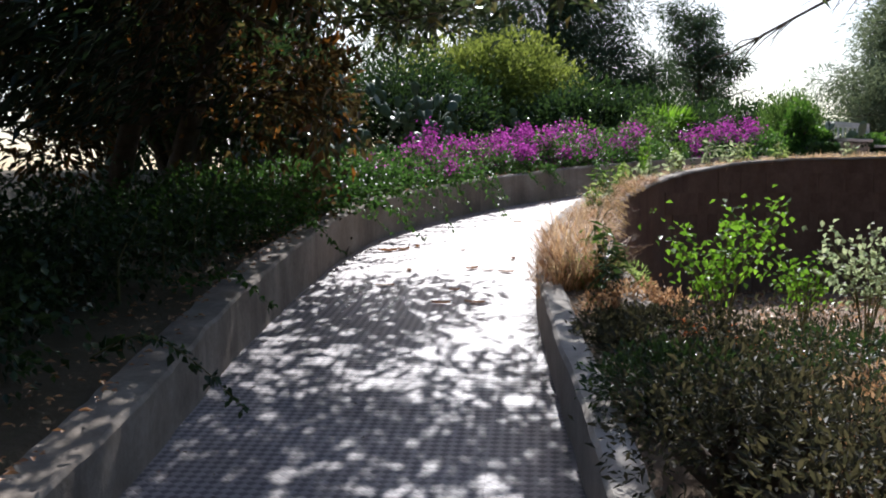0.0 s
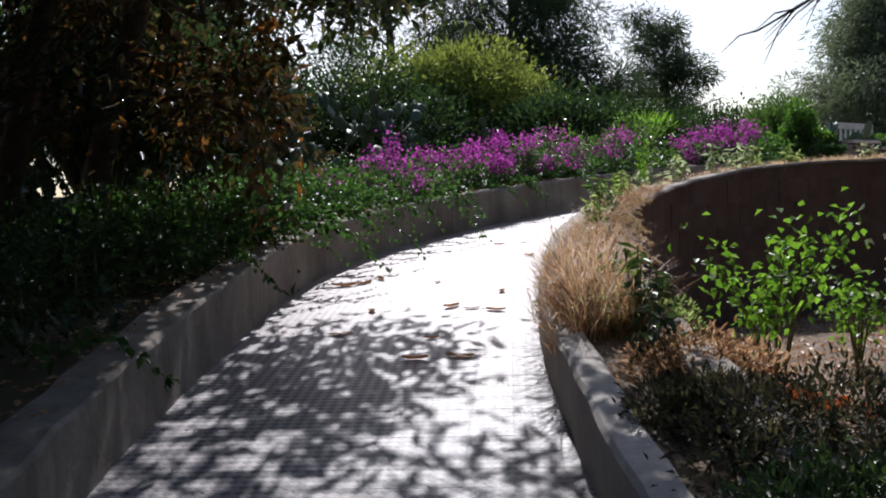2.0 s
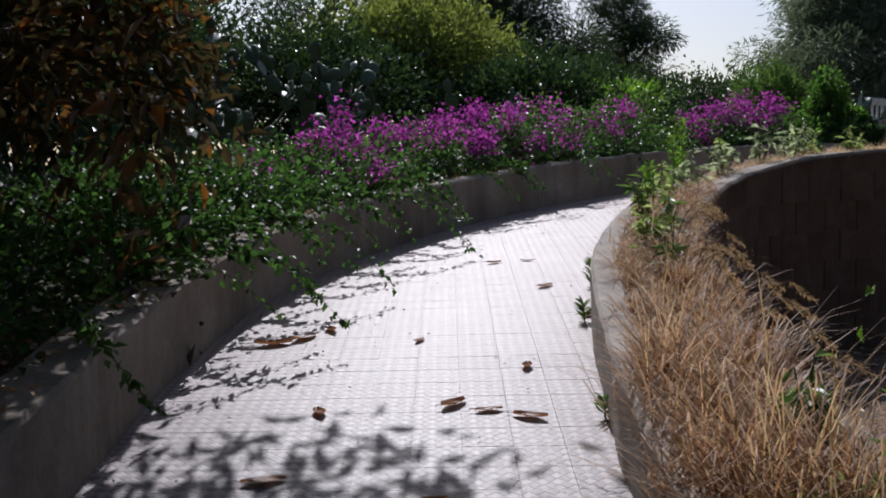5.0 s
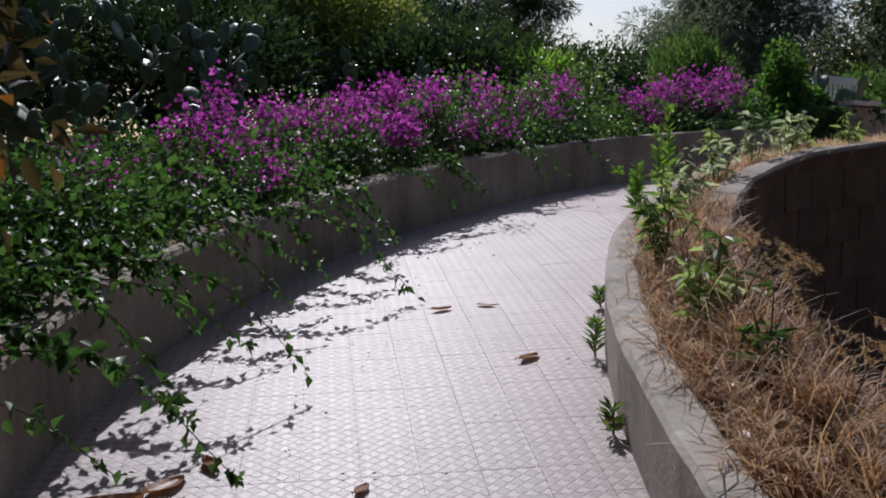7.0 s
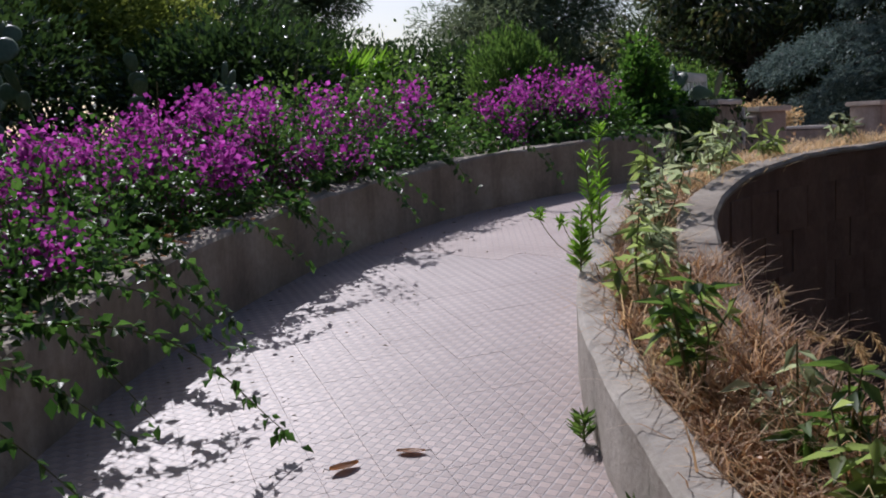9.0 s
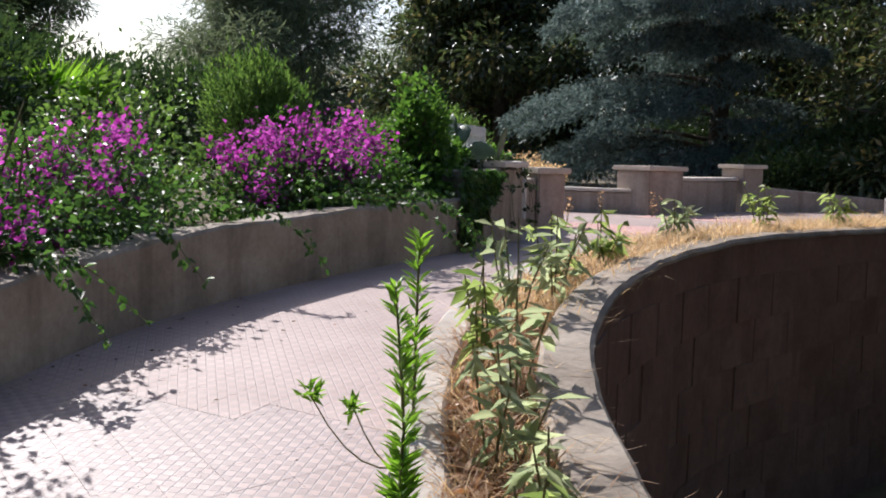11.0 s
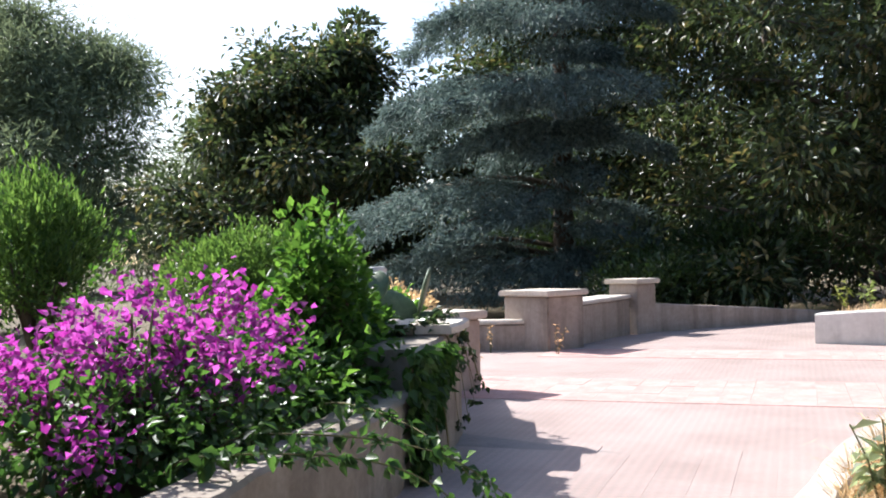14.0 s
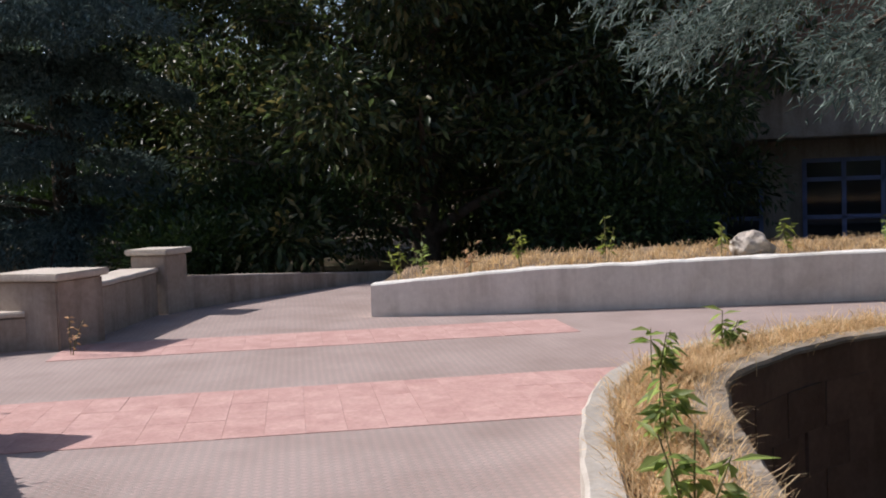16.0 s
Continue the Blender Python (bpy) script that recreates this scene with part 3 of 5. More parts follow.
def conical_conifer(name, label, base, height, radius, mat, count, seed, category="conifer", foot=0.1):
    """A dense cypress: a tapered column of upright sprays with an uneven outline."""
    rng = np.random.default_rng(seed)
    ob = thing(name, label, category, base)
    tubes_ob("trunk", [(np.array([(0, 0, -0.3), (0, 0, height * 0.5), (0.05, 0, height * 0.95)]), (0.14, 0.09, 0.01))], BARK, ob, 7)
    u = rng.random(count) ** 0.8
    lump = 1 + 0.22 * np.sin(u * 37 + rng.integers(0, 9, count) * 0.7)
    r = radius * np.clip(1.05 - u, 0.03, 1) ** 0.75 * (0.55 + 0.5 * rng.random(count) ** 0.5) * lump
    a = rng.random(count) * 2 * math.pi
    r *= 1 + 0.2 * np.sin(a * 5 + u * 11)
    pos = np.stack([r * np.cos(a), r * np.sin(a), foot + u * (height * 0.98 - foot)], 1)
    way = np.stack([np.cos(a), np.sin(a), 0.9 + 0 * a], 1) + rng.normal(size=(count, 3)) * 0.45
    leaves_ob("foliage", pos, way, 0.07 + 0.10 * rng.random(count), 0.03, mat, rng, ob)
    return ob


def cedar_tree(name, label, base, height, reach, seed, tiers=13, low=0.08, fine=1.0, extra=()):
    """Blue cedar: level tiers of flat boughs, each a fan of drooping needle sprays."""
    rng = np.random.default_rng(seed)
    ob = thing(name, label, "tree", base)
    tubes_ob("trunk", [(np.array([(0, 0, -0.4), (0.1, 0, height * 0.4), (0, 0.1, height)]), (0.27, 0.19, 0.03))], BARK, ob, 9)
    lines, pos, way = [], [], []
    for k in range(tiers + 1):
        u = low + (1 - low) * k / tiers
        for j in range(6 if k < tiers else len(extra)):
            a = k * 1.1 + j * 1.05 + rng.normal() * 0.35
            ln = reach * (1.05 - 0.8 * u) * (0.5 + 0.65 * rng.random())
            z0 = u * height + rng.normal() * 0.34
            if k == tiers:
                a, ln, z0 = extra[j]
            w = np.linspace(0, 1, 7)
            pts = np.stack([np.cos(a) * ln * w, np.sin(a) * ln * w, z0 + 0.10 * ln * np.sin(w * 2.6) - 0.20 * ln * w * w], 1)
            lines.append((pts, np.linspace(0.07, 0.01, 7)))
            n = int(300 * ln / reach) + 80
            s = 0.15 + 0.85 * rng.random(n) ** 0.8
            across = rng.normal(size=n) * 0.21 * ln * np.sin(np.clip(s, 0, 1) * 2.7 + 0.25)
            c = np.stack([np.interp(s, w, pts[:, i]) for i in range(3)], 1)
            c += np.stack([-np.sin(a) * across, np.cos(a) * across, -0.25 * np.abs(across) * rng.random(n)], 1)
            m = int(10 * fine)
            c = np.repeat(c, m, 0)
            hang = rng.random(len(c))
            c = c + rng.normal(size=c.shape) * np.array([0.10, 0.10, 0.05]) - np.stack([0 * hang, 0 * hang, 0.24 * hang ** 2], 1)
            pos.append(c)
            way.append(np.stack([np.cos(a) * 0.6 + 0 * hang, np.sin(a) * 0.6 + 0 * hang, 0.15 - 0.9 * hang], 1) + rng.normal(size=c.shape) * 0.55)
    tagged(tubes_ob("branchwork", lines, BARK, ob, 5), kind="stuff")
    pos, way = np.concatenate(pos), np.concatenate(way)
    leaves_ob("foliage", pos, way, (0.09 + 0.10 * rng.random(len(pos))) / fine ** 0.7, 0.034 / fine ** 1.6, CEDAR, rng, ob)
    return ob


def grass_patch(name, label, spots, height, mat, seed, blades=9, splay=0.5, width=0.006, heads=False):
    """Dry grass in tufts: bent blades of three joints, in one mesh that nobody could count."""
    rng = np.random.default_rng(seed)
    spots = np.repeat(np.asarray(spots, float), blades, 0)
    n = len(spots)
    p0 = spots + np.column_stack([rng.normal(size=(n, 2)) * 0.035, np.zeros(n)])
    tufts = n // blades
    a = np.repeat(rng.random(tufts) * 2 * math.pi, blades) + rng.normal(size=n) * 1.1
    h = height * (0.4 + 0.8 * rng.random(n)) * np.repeat(0.6 + 0.8 * rng.random(tufts), blades)
    s = splay * (0.3 + rng.random(n)) * h
    d = np.stack([np.cos(a), np.sin(a), 0 * a], 1)
    p1 = p0 + d * (s * 0.35)[:, None] + np.array([0, 0, 1.0]) * (h * 0.55)[:, None]
    p2 = p0 + d * s[:, None] + np.array([0, 0, 1.0]) * (h * (0.75 + 0.25 * rng.random(n)))[:, None]
    p3 = p2 + d * (0.35 * s)[:, None] + np.array([0, 0, 1.0]) * (h * 0.12 * rng.normal(size=n))[:, None]
    side = np.stack([-np.sin(a), np.cos(a), 0 * a], 1) * (width * (0.6 + 0.8 * rng.random(n)))[:, None]
    v = np.stack([p0 - side, p0 + side, p1 - side * 0.8, p1 + side * 0.8, p2 - side * 0.6, p2 + side * 0.6, p3 - side * 0.15, p3 + side * 0.15], 1).reshape(-1, 3)
    i = np.arange(n)[:, None] * 8
    f = np.concatenate([i + np.array([[0, 1, 3, 2]]), i + np.array([[2, 3, 5, 4]]), i + np.array([[4, 5, 7, 6]])])
    return tagged(quads_ob(name, v, f, mat), label, "grass", kind="stuff")


def vine(name, label, path, leaf, per, mat, seed, parent=None, both=True):
    """A trailing shoot: a thin stem with pairs of leaves."""
    rng = np.random.default_rng(seed)
    pts = dense(smooth_rows(path, 6), 0.05)
    ob = thing(name, label, "vine", tuple(pts[0]), group="trailing shoots on the wall") if parent is None else parent
    q = pts - pts[0] if parent is None else pts
    tubes_ob("stem", [(q, np.linspace(0.006, 0.002, len(q)))], STEM, ob, 4)
    n = len(q) * per
    k = rng.integers(0, len(q), n)
    t = unit(np.gradient(q, axis=0))[k]
    way = rng.normal(size=(n, 3)) * 0.6 + t * 0.5 + np.array([0, 0, -0.35])
    L = leaf * (0.6 + 0.7 * rng.random(n)) * (1.1 - 0.5 * k / len(q))
    leaves_ob("foliage", q[k] + rng.normal(size=(n, 3)) * 0.012, way, L, L * 0.62, mat, rng, ob)
    return ob


def along_wall(s, out):
    """A plan point beside the parapet: s metres along it, out metres behind its ramp face."""
    d = np.r_[0, np.cumsum(np.linalg.norm(np.diff(lw[:, :2], axis=0), axis=1))]
    o = offset_line(lw[:, :2], -out)
    return np.array([np.interp(s, d, o[:, 0]), np.interp(s, d, o[:, 1]), np.interp(s, d, lw[:, 2])])


def wall_s(x, y):
    d = np.r_[0, np.cumsum(np.linalg.norm(np.diff(lw[:, :2], axis=0), axis=1))]
    return float(d[np.argmin(np.hypot(lw[:, 0] - x, lw[:, 1] - y))])


def creeper_bed(name, label, s0, s1, out0, out1, height, mat, leaf, count, seed, category="creeper", peak=0.5, bract=None, bracts=0, clumps=30, rise=1.0):
    """A sprawling hedge of creeper behind the parapet, in uneven mounds, with flower bracts where given."""
    rng = np.random.default_rng(seed)
    o = along_wall((s0 + s1) / 2, out0)
    ob = thing(name, label, category, tuple(o))
    cs, co = s0 + (s1 - s0) * rng.random(clumps), out0 + (out1 - out0) * rng.random(clumps)
    ch = height * (0.45 + 0.6 * rng.random(clumps)) * (0.55 + 0.45 * np.sin(np.pi * np.clip((co - out0) / (out1 - out0), 0.12, 0.85)))
    cen = np.array([along_wall(a, b) + np.array([0, 0, 0.36 + h * 0.5]) for a, b, h in zip(cs, co, ch)]) - o
    lines = [(np.array([c - np.array([0, 0, h * 0.55]), c, c + rng.normal(size=3) * 0.12 + np.array([0, 0, h * 0.55])]), (0.014, 0.01, 0.004)) for c, h in zip(cen, ch)]
    tagged(tubes_ob("branchwork", lines, STEM, ob, 4), kind="stuff")

    def scatter(n, top):
        k = rng.integers(0, clumps, n)
        d = unit(rng.normal(size=(n, 3)))
        if top:
            d[:, 2] = np.abs(d[:, 2])
        r = (0.5 + 0.55 * rng.random((n, 1)) ** 0.6)
        return cen[k] + d * r * np.stack([0.42 + 0 * ch[k], 0.42 + 0 * ch[k], ch[k] * 0.55], 1) + rng.normal(size=(n, 3)) * 0.05, d
    p, d = scatter(count, False)
    L = leaf * (0.6 + 0.7 * rng.random(count))
    leaves_ob("foliage", p, d + rng.normal(size=p.shape) * 0.6 + np.array([0, 0, -0.1]), L, L * 0.65, mat, rng, ob)
    if bract is not None:
        bracts = int(bracts * 1.7)
        tips = cen[rng.integers(0, clumps, max(8, bracts // 85))]
        m = len(tips)
        tips = tips + unit(rng.normal(size=(m, 3))) * np.array([0.40, 0.40, 0.20]) + np.array([0, 0, 1.0]) * (0.12 + 0.40 * rng.random((m, 1)) ** 1.5) * ch.mean() * 1.3 * rise
        k = rng.integers(0, m, bracts)
        p = tips[k] + rng.normal(size=(bracts, 3)) * np.array([0.07, 0.07, 0.065])
        L = 0.038 * (0.7 + 0.6 * rng.random(bracts))
        b = leaves_ob("blossom", p, rng.normal(size=p.shape) + np.array([0, 0, 0.3]), L, L * 0.9, bract, rng, ob)
        tagged(b, "vivid magenta papery flower bracts", kind="stuff")
    return ob


# behind the parapet: leafy creeper, then bougainvillea in flower
SD = wall_s(5.3, 18.0)
creeper_bed("creeper", "dense glossy green creeper spilling over the parapet", wall_s(-0.95, 8.4), wall_s(-0.6, 12.2), 0.34, 2.1, 0.58, VINE_LEAF, 0.055, 15000, 31, clumps=60)
creeper_bed("creeper", "sprawling green creeper with a few magenta flowers", wall_s(-0.78, 11.3), wall_s(0.1, 13.7), 0.34, 2.4, 0.60, VINE_LEAF, 0.055, 15000, 32, bract=BRACT, bracts=420, clumps=60)
# this bed's shade is put into its leaves, darker than the other beds'
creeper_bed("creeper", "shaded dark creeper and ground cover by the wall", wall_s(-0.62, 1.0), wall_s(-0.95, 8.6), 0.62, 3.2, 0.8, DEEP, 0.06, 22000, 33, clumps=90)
creeper_bed("bougainvillea", "bougainvillea bush thick with magenta flowers behind the wall", wall_s(-0.1, 13.3), wall_s(1.6, 15.8), 0.36, 1.8, 0.62, VINE_LEAF, 0.05, 11000, 34, "shrub", bract=BRACT, bracts=3600, clumps=44)
creeper_bed("bougainvillea", "bougainvillea mound covered in magenta flowers", wall_s(1.3, 15.5), wall_s(3.0, 16.8), 0.36, 1.5, 0.66, VINE_LEAF, 0.05, 9500, 35, "shrub", bract=BRACT, bracts=1700, clumps=38, rise=1.3)
creeper_bed("bougainvillea", "leafy bougainvillea with magenta sprays near the wall end", wall_s(3.9, 17.25), SD, 0.5, 1.1, 0.55, VINE_LEAF, 0.055, 5200, 36, "shrub", bract=BRACT, bracts=1700, clumps=30, rise=1.7)
creeper_bed("shrub", "bright leafy green shrub among the flowers", wall_s(2.4, 16.4), wall_s(4.2, 17.4), 1.3, 2.8, 1.05, LEAFGREEN, 0.06, 6000, 37, "shrub", clumps=24)
creeper_bed("ivy", "leafy green ivy hanging over the wall end", wall_s(5.2, 17.9), wall_s(6.0, 18.5), 0.45, 1.2, 0.6, SUNLEAF, 0.07, 5000, 38, "ivy", clumps=26)
mounded_bush("ivy", "light green creeper heaped behind the wall end", (7.1, 20.15, 1.75), (0.5, 0.42, 0.65), SUNLEAF, (0.07, 0.045), 3600, 39, 14)
mounded_bush("ivy", "sunlit green ivy mounded over the wall end", (5.85, 19.12, 1.95), (0.36, 0.34, 0.55), SUNLEAF, (0.08, 0.05), 2600, 40, 12)

mounded_bush("ivy", "light green creeper climbing over pot and cactus", (5.5, 18.8, 1.9), (0.32, 0.30, 0.95), SUNLEAF, (0.065, 0.045), 2000, 240, 14)
ri = np.random.default_rng(241)
curtain = thing("ivy", "dark ivy curtain hanging down the wall end to the tiles", "ivy", (5.9, 18.35, 1.5))
iu = ri.random(1100) ** 1.3
drop = ri.random(1100) ** 1.1 * (1.0 - 0.75 * iu) * (0.75 + 0.25 * np.sin(iu * 23))
ip = np.stack([np.interp(iu, [0, 1], [5.45, 6.0]), np.interp(iu, [0, 0.6, 1], [18.10, 18.30, 18.42]), 2.27 - 0.78 * drop], 1)
ip = ip + np.array([0.45, -0.89, 0]) * (0.04 + 0.07 * ri.random((1100, 1))) - np.array([5.9, 18.35, 1.5])
leaves_ob("foliage", ip, ri.normal(size=ip.shape) * 0.5 + np.array([0.25, -0.4, -0.8]), 0.06 + 0.04 * ri.random(1100), 0.055, VINE_LEAF, ri, curtain)
tagged(tubes_ob("branchwork", [(np.array([(x, y, 0.75), (x + 0.06, y - 0.04, 0.4), (x + 0.16, y + 0.02, 0.06)]), (0.007, 0.006, 0.004)) for x, y in ((-0.4, -0.27), (-0.25, -0.20), (-0.1, -0.12))], STEM, curtain, 4), kind="stuff")

# long arching canes over the flowers
for i, (s, o, ln, hh) in enumerate(((0.1, 0.7, 1.5, 0.62), (0.35, 0.95, 1.3, 0.8), (0.2, 1.3, 1.1, 0.95))):
    s0 = wall_s(3.9, 17.25) + s
    cane = [along_wall(s0 + ln * f, o) + np.array([0, 0, 0.35 + hh * (f ** 0.7)]) for f in (0.0, 0.35, 0.7, 1.0)]
    vine("trailing_shoot", "long arching bougainvillea cane with small light leaves", cane, 0.05, 6, SUNLEAF, 190 + i)

# trees and tall shrubs to the north and west
mounded_bush("round_bush", "big round bush with yellow-green flowering crown", (-0.5, 27, 1.6), (2.8, 2.6, 3.3), YELLOWGREEN, (0.15, 0.06), 36000, 41, 26)
for bx, by, sx, hz, sd in ((-5.0, 21, 2.6, 3.4, 141), (-6.0, 18.6, 2.6, 3.8, 142), (3.6, 27.5, 2.2, 2.5, 143), (-8, 25, 3.4, 4.2, 144), (7.0, 31, 2.6, 2.6, 146), (-4.0, 13.8, 1.6, 2.6, 147), (-2.2, 23.0, 2.4, 2.9, 148), (1.8, 23.8, 1.8, 2.2, 149), (-4.6, 19.4, 2.0, 2.8, 150)):
    mounded_bush("evergreen_shrub", "dark evergreen shrub filling the garden bed", (bx, by, 1.2), (sx, sx, hz), DEEP, (0.13, 0.06), 15000, sd, 20)
branching_tree("pine_tree", "tall dark umbrella pine with airy crown", (1.0, 44, 1.4), 15, 4.4, PINE, (0.34, 0.035), 62000, 42, trunk_r=0.35, clump=1.3, limbs=24, low=0.15)
branching_tree("pine_tree", "tall dark pine behind the round bush", (-4.5, 48, 1.4), 15, 4.4, PINE, (0.34, 0.035), 17000, 43, trunk_r=0.35, clump=1.3, limbs=22, low=0.15)
branching_tree("pine_tree", "smaller pine with ragged top", (8.2, 50, 1.4), 9.5, 2.9, PINE, (0.30, 0.035), 20000, 44, trunk_r=0.25, clump=0.75, limbs=26, low=0.15)
branching_tree("cypress_tree", "dark ragged cypress far behind the garden", (-11, 40, 1.2), 14, 4.5, DEEP, (0.22, 0.07), 36000, 62, trunk_r=0.3, clump=1.2, limbs=24, low=0.08)
branching_tree("pepper_tree", "large feathery pepper tree with hanging sprays", (22.8, 60, 1.0), 14.5, 6.0, FEATHER, (0.42, 0.06), 80000, 45, trunk_r=0.5, clump=1.9, limbs=28, drop=0.9, low=0.1)
branching_tree("pepper_tree", "feathery grey-green tree in the distance", (34, 60, 1.0), 10.5, 6.0, FEATHER, (0.42, 0.06), 50000, 46, trunk_r=0.45, clump=1.9, limbs=24, drop=0.9, low=0.1)
branching_tree("magnolia_tree", "dense magnolia with large glossy leaves", (23.5, 42, 1.2), 9.5, 5.0, BROADLEAF, (0.28, 0.13), 44000, 47, trunk_r=0.35, clump=1.2, limbs=30, low=0.05)
branching_tree("magnolia_tree", "dark magnolia tree behind the cedar", (29, 36, 1.2), 13.5, 5.5, BROADLEAF, (0.28, 0.13), 46000, 48, trunk_r=0.35, clump=1.3, limbs=30, low=0.05)
cedar_tree("cedar_tree", "blue-grey cedar with level drooping boughs", (20.0, 28.4, 1.0), 13, 5.2, 49, tiers=4, low=0.64, extra=(
    (2.3, 4.3, 5.2), (2.6, 3.9, 5.5), (1.9, 3.6, 5.1), (3.0, 3.7, 5.2), (3.4, 3.3, 5.3), (4.26, 3.5, 5.4), (3.85, 3.1, 5.1),
    (2.3, 5.3, 3.1), (2.55, 4.8, 2.8), (2.0, 4.6, 3.3), (3.0, 3.8, 2.5), (2.4, 5.2, 1.7), (2.75, 4.4, 1.5), (3.3, 3.4, 1.5), (2.05, 4.8, 1.9), (3.7, 3.0, 1.2),
    (5.2, 2.4, 4.3), (5.7, 2.2, 2.8), (4.6, 2.6, 2.3), (2.2, 3.5, 6.9), (2.8, 3.3, 7.1), (3.8, 2.8, 6.8), (5.0, 2.6, 7.2), (0.6, 3.0, 6.0), (1.2, 3.2, 4.4), (3.6, 2.2, 4.2), (4.1, 2.0, 3.6), (4.4, 1.8, 4.6), (3.2, 2.6, 4.5), (2.7, 3.0, 4.3), (3.9, 2.2, 6.2), (4.3, 1.7, 1.8), (3.5, 2.6, 3.0), (4.7, 1.6, 6.2)))
near_cedar = cedar_tree("cedar_tree", "spreading cedar rising from the sunken garden", (10.3, 11.4, 0.0), 11.5, 4.6, 63, tiers=7, low=0.36, fine=2.0, extra=((2.08, 5.0, 4.7), (2.30, 4.8, 5.2), (1.84, 5.3, 4.9), (1.98, 4.4, 4.2), (1.62, 5.0, 4.6), (2.2, 5.4, 5.9)))
rb = np.random.default_rng(64)
bare = np.array([(0, 0, 5.2), (-2.5, -0.3, 4.9), (-5.0, -0.6, 4.0), (-6.4, -0.9, 3.35), (-7.5, -1.2, 2.75)])
twigs = [(dense(smooth_rows(bare, 5), 0.3), None)]
twigs = [(twigs[0][0], np.linspace(0.07, 0.008, len(twigs[0][0])))]
for k in range(26):
    p = twigs[0][0][int(len(twigs[0][0]) * (0.45 + 0.54 * rb.random()))]
    e = p + np.array([-0.25 - 0.3 * rb.random(), rb.normal() * 0.3, -0.1 - 0.4 * rb.random()])
    twigs.append((np.array([p, (p + e) / 2 + np.array([0, 0, 0.05]), e]), np.array([0.009, 0.006, 0.002])))
tagged(tubes_ob("bare_bough", twigs, BARK, near_cedar, 5), "thin bare bough with dry hanging twigs")
for bx, by, hh, sd in ((21.9, 21.8, 10.5, 50), (26.2, 26.6, 12, 51), (24.4, 18.6, 10, 52), (27.4, 21.0, 11, 53), (28.5, 31, 12, 54)):
    branching_tree("shade_tree", "dense dark broad-leaved tree in deep shade", (bx, by, 1.0), hh, 4.2, BROADLEAF, (0.21, 0.075), 38000, sd, trunk_r=0.3, clump=0.95, limbs=30, low=0.06)
for bx, by, sx, hz, sd in ((18.4, 24.6, 1.5, 1.5, 151), (20.8, 24.2, 2.2, 2.2, 152), (21.5, 18.4, 2.0, 2.0, 153), (22, 30.5, 2.8, 2.6, 156), (27, 22.5, 3.0, 3.2, 157)):
    mounded_bush("evergreen_shrub", "dark evergreen shrub in deep shade under the trees", (bx, by, 1.1), (sx, sx, hz), DEEP, (0.12, 0.05), 12000, sd, 18)
mounded_bush("garden_shrub", "bushy green upright shrub behind the flowers", (7.0, 25.8, 1.6), (0.85, 0.85, 1.9), LEAFGREEN, (0.11, 0.03), 8000, 55, 16, 1.2)
mounded_bush("garden_shrub", "broad yellow-green shrub beyond the wall", (12.0, 29.0, 1.4), (1.6, 1.4, 1.6), LEAFGREEN, (0.10, 0.04), 12000, 56, 18, 1.0)
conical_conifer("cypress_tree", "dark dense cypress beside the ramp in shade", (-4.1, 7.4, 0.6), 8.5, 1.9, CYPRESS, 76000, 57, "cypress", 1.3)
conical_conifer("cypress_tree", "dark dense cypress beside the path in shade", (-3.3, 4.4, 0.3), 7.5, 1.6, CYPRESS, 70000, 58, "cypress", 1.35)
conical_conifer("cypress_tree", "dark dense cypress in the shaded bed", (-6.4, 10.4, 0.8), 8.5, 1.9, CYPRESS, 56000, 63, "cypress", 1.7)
branching_tree("loquat_tree", "dark broad-leaved tree leaning over the ramp", (-3.4, 9.8, 0.9), 6.6, 3.4, RUSSET, (0.15, 0.06), 30000, 59, lean=(1.4, 0.4), trunk_r=0.13, clump=0.8, limbs=26, low=0.2, drop=0.3, clear=9.0)
branching_tree("shade_tree", "broad tree arching high over the ramp start", (-3.8, 12.6, 1.2), 7.6, 4.4, RUSSET, (0.14, 0.065), 20000, 60, lean=(2.6, -1.6), trunk_r=0.16, clump=0.85, limbs=24, low=0.5, clear=9.0)

loquat = bpy.data.objects["loquat_tree"]
rs = np.random.default_rng(611)
hub = np.array([1.3, 0.6, 2.9])  # fork of the leaning trunk
boughs, low_leaves = [], []
# clumps: how many, and the span of x and y of the tiles or beds that each group shades
for clumps, x0, x1, y0, y1 in ((44, -0.9, 0.2, 2.6, 8.3), (15, 0.2, 1.15, 2.6, 6.8), (22, -0.6, 0.5, 2.2, 5.6), (20, 0.2, 1.3, 2.0, 5.4), (14, 1.4, 4.2, 2.5, 6.0), (26, -2.6, -0.75, 1.0, 6.5), (22, -1.8, -0.5, 0.8, 4.6)):
    for _ in range(clumps):
        fx, fy, up = rs.uniform(x0, x1), rs.uniform(y0, y1), rs.uniform(2.7, 3.5)
        if x0 < -0.8:
            fy -= fx * rs.random()
        c = np.array([fx, fy + up * 1.19, 0.4 + up]) - np.array([-3.4, 9.8, 0.9])
        mid = (hub + c) / 2 + np.array([0.2, 0.3, 0.3]) * rs.normal(size=3) + np.array([0, 0, 0.25])
        boughs.append((np.array([hub, mid, c]), np.array([0.014, 0.008, 0.003])))
        n = rs.integers(26, 60)
        low_leaves.append(c + rs.normal(size=(n, 3)) * np.array([0.22, 0.28, 0.12]))
tagged(tubes_ob("bough", boughs, BARK, loquat, 5), "thin dark boughs reaching over the ramp", kind="stuff")
low_leaves = np.concatenate(low_leaves)
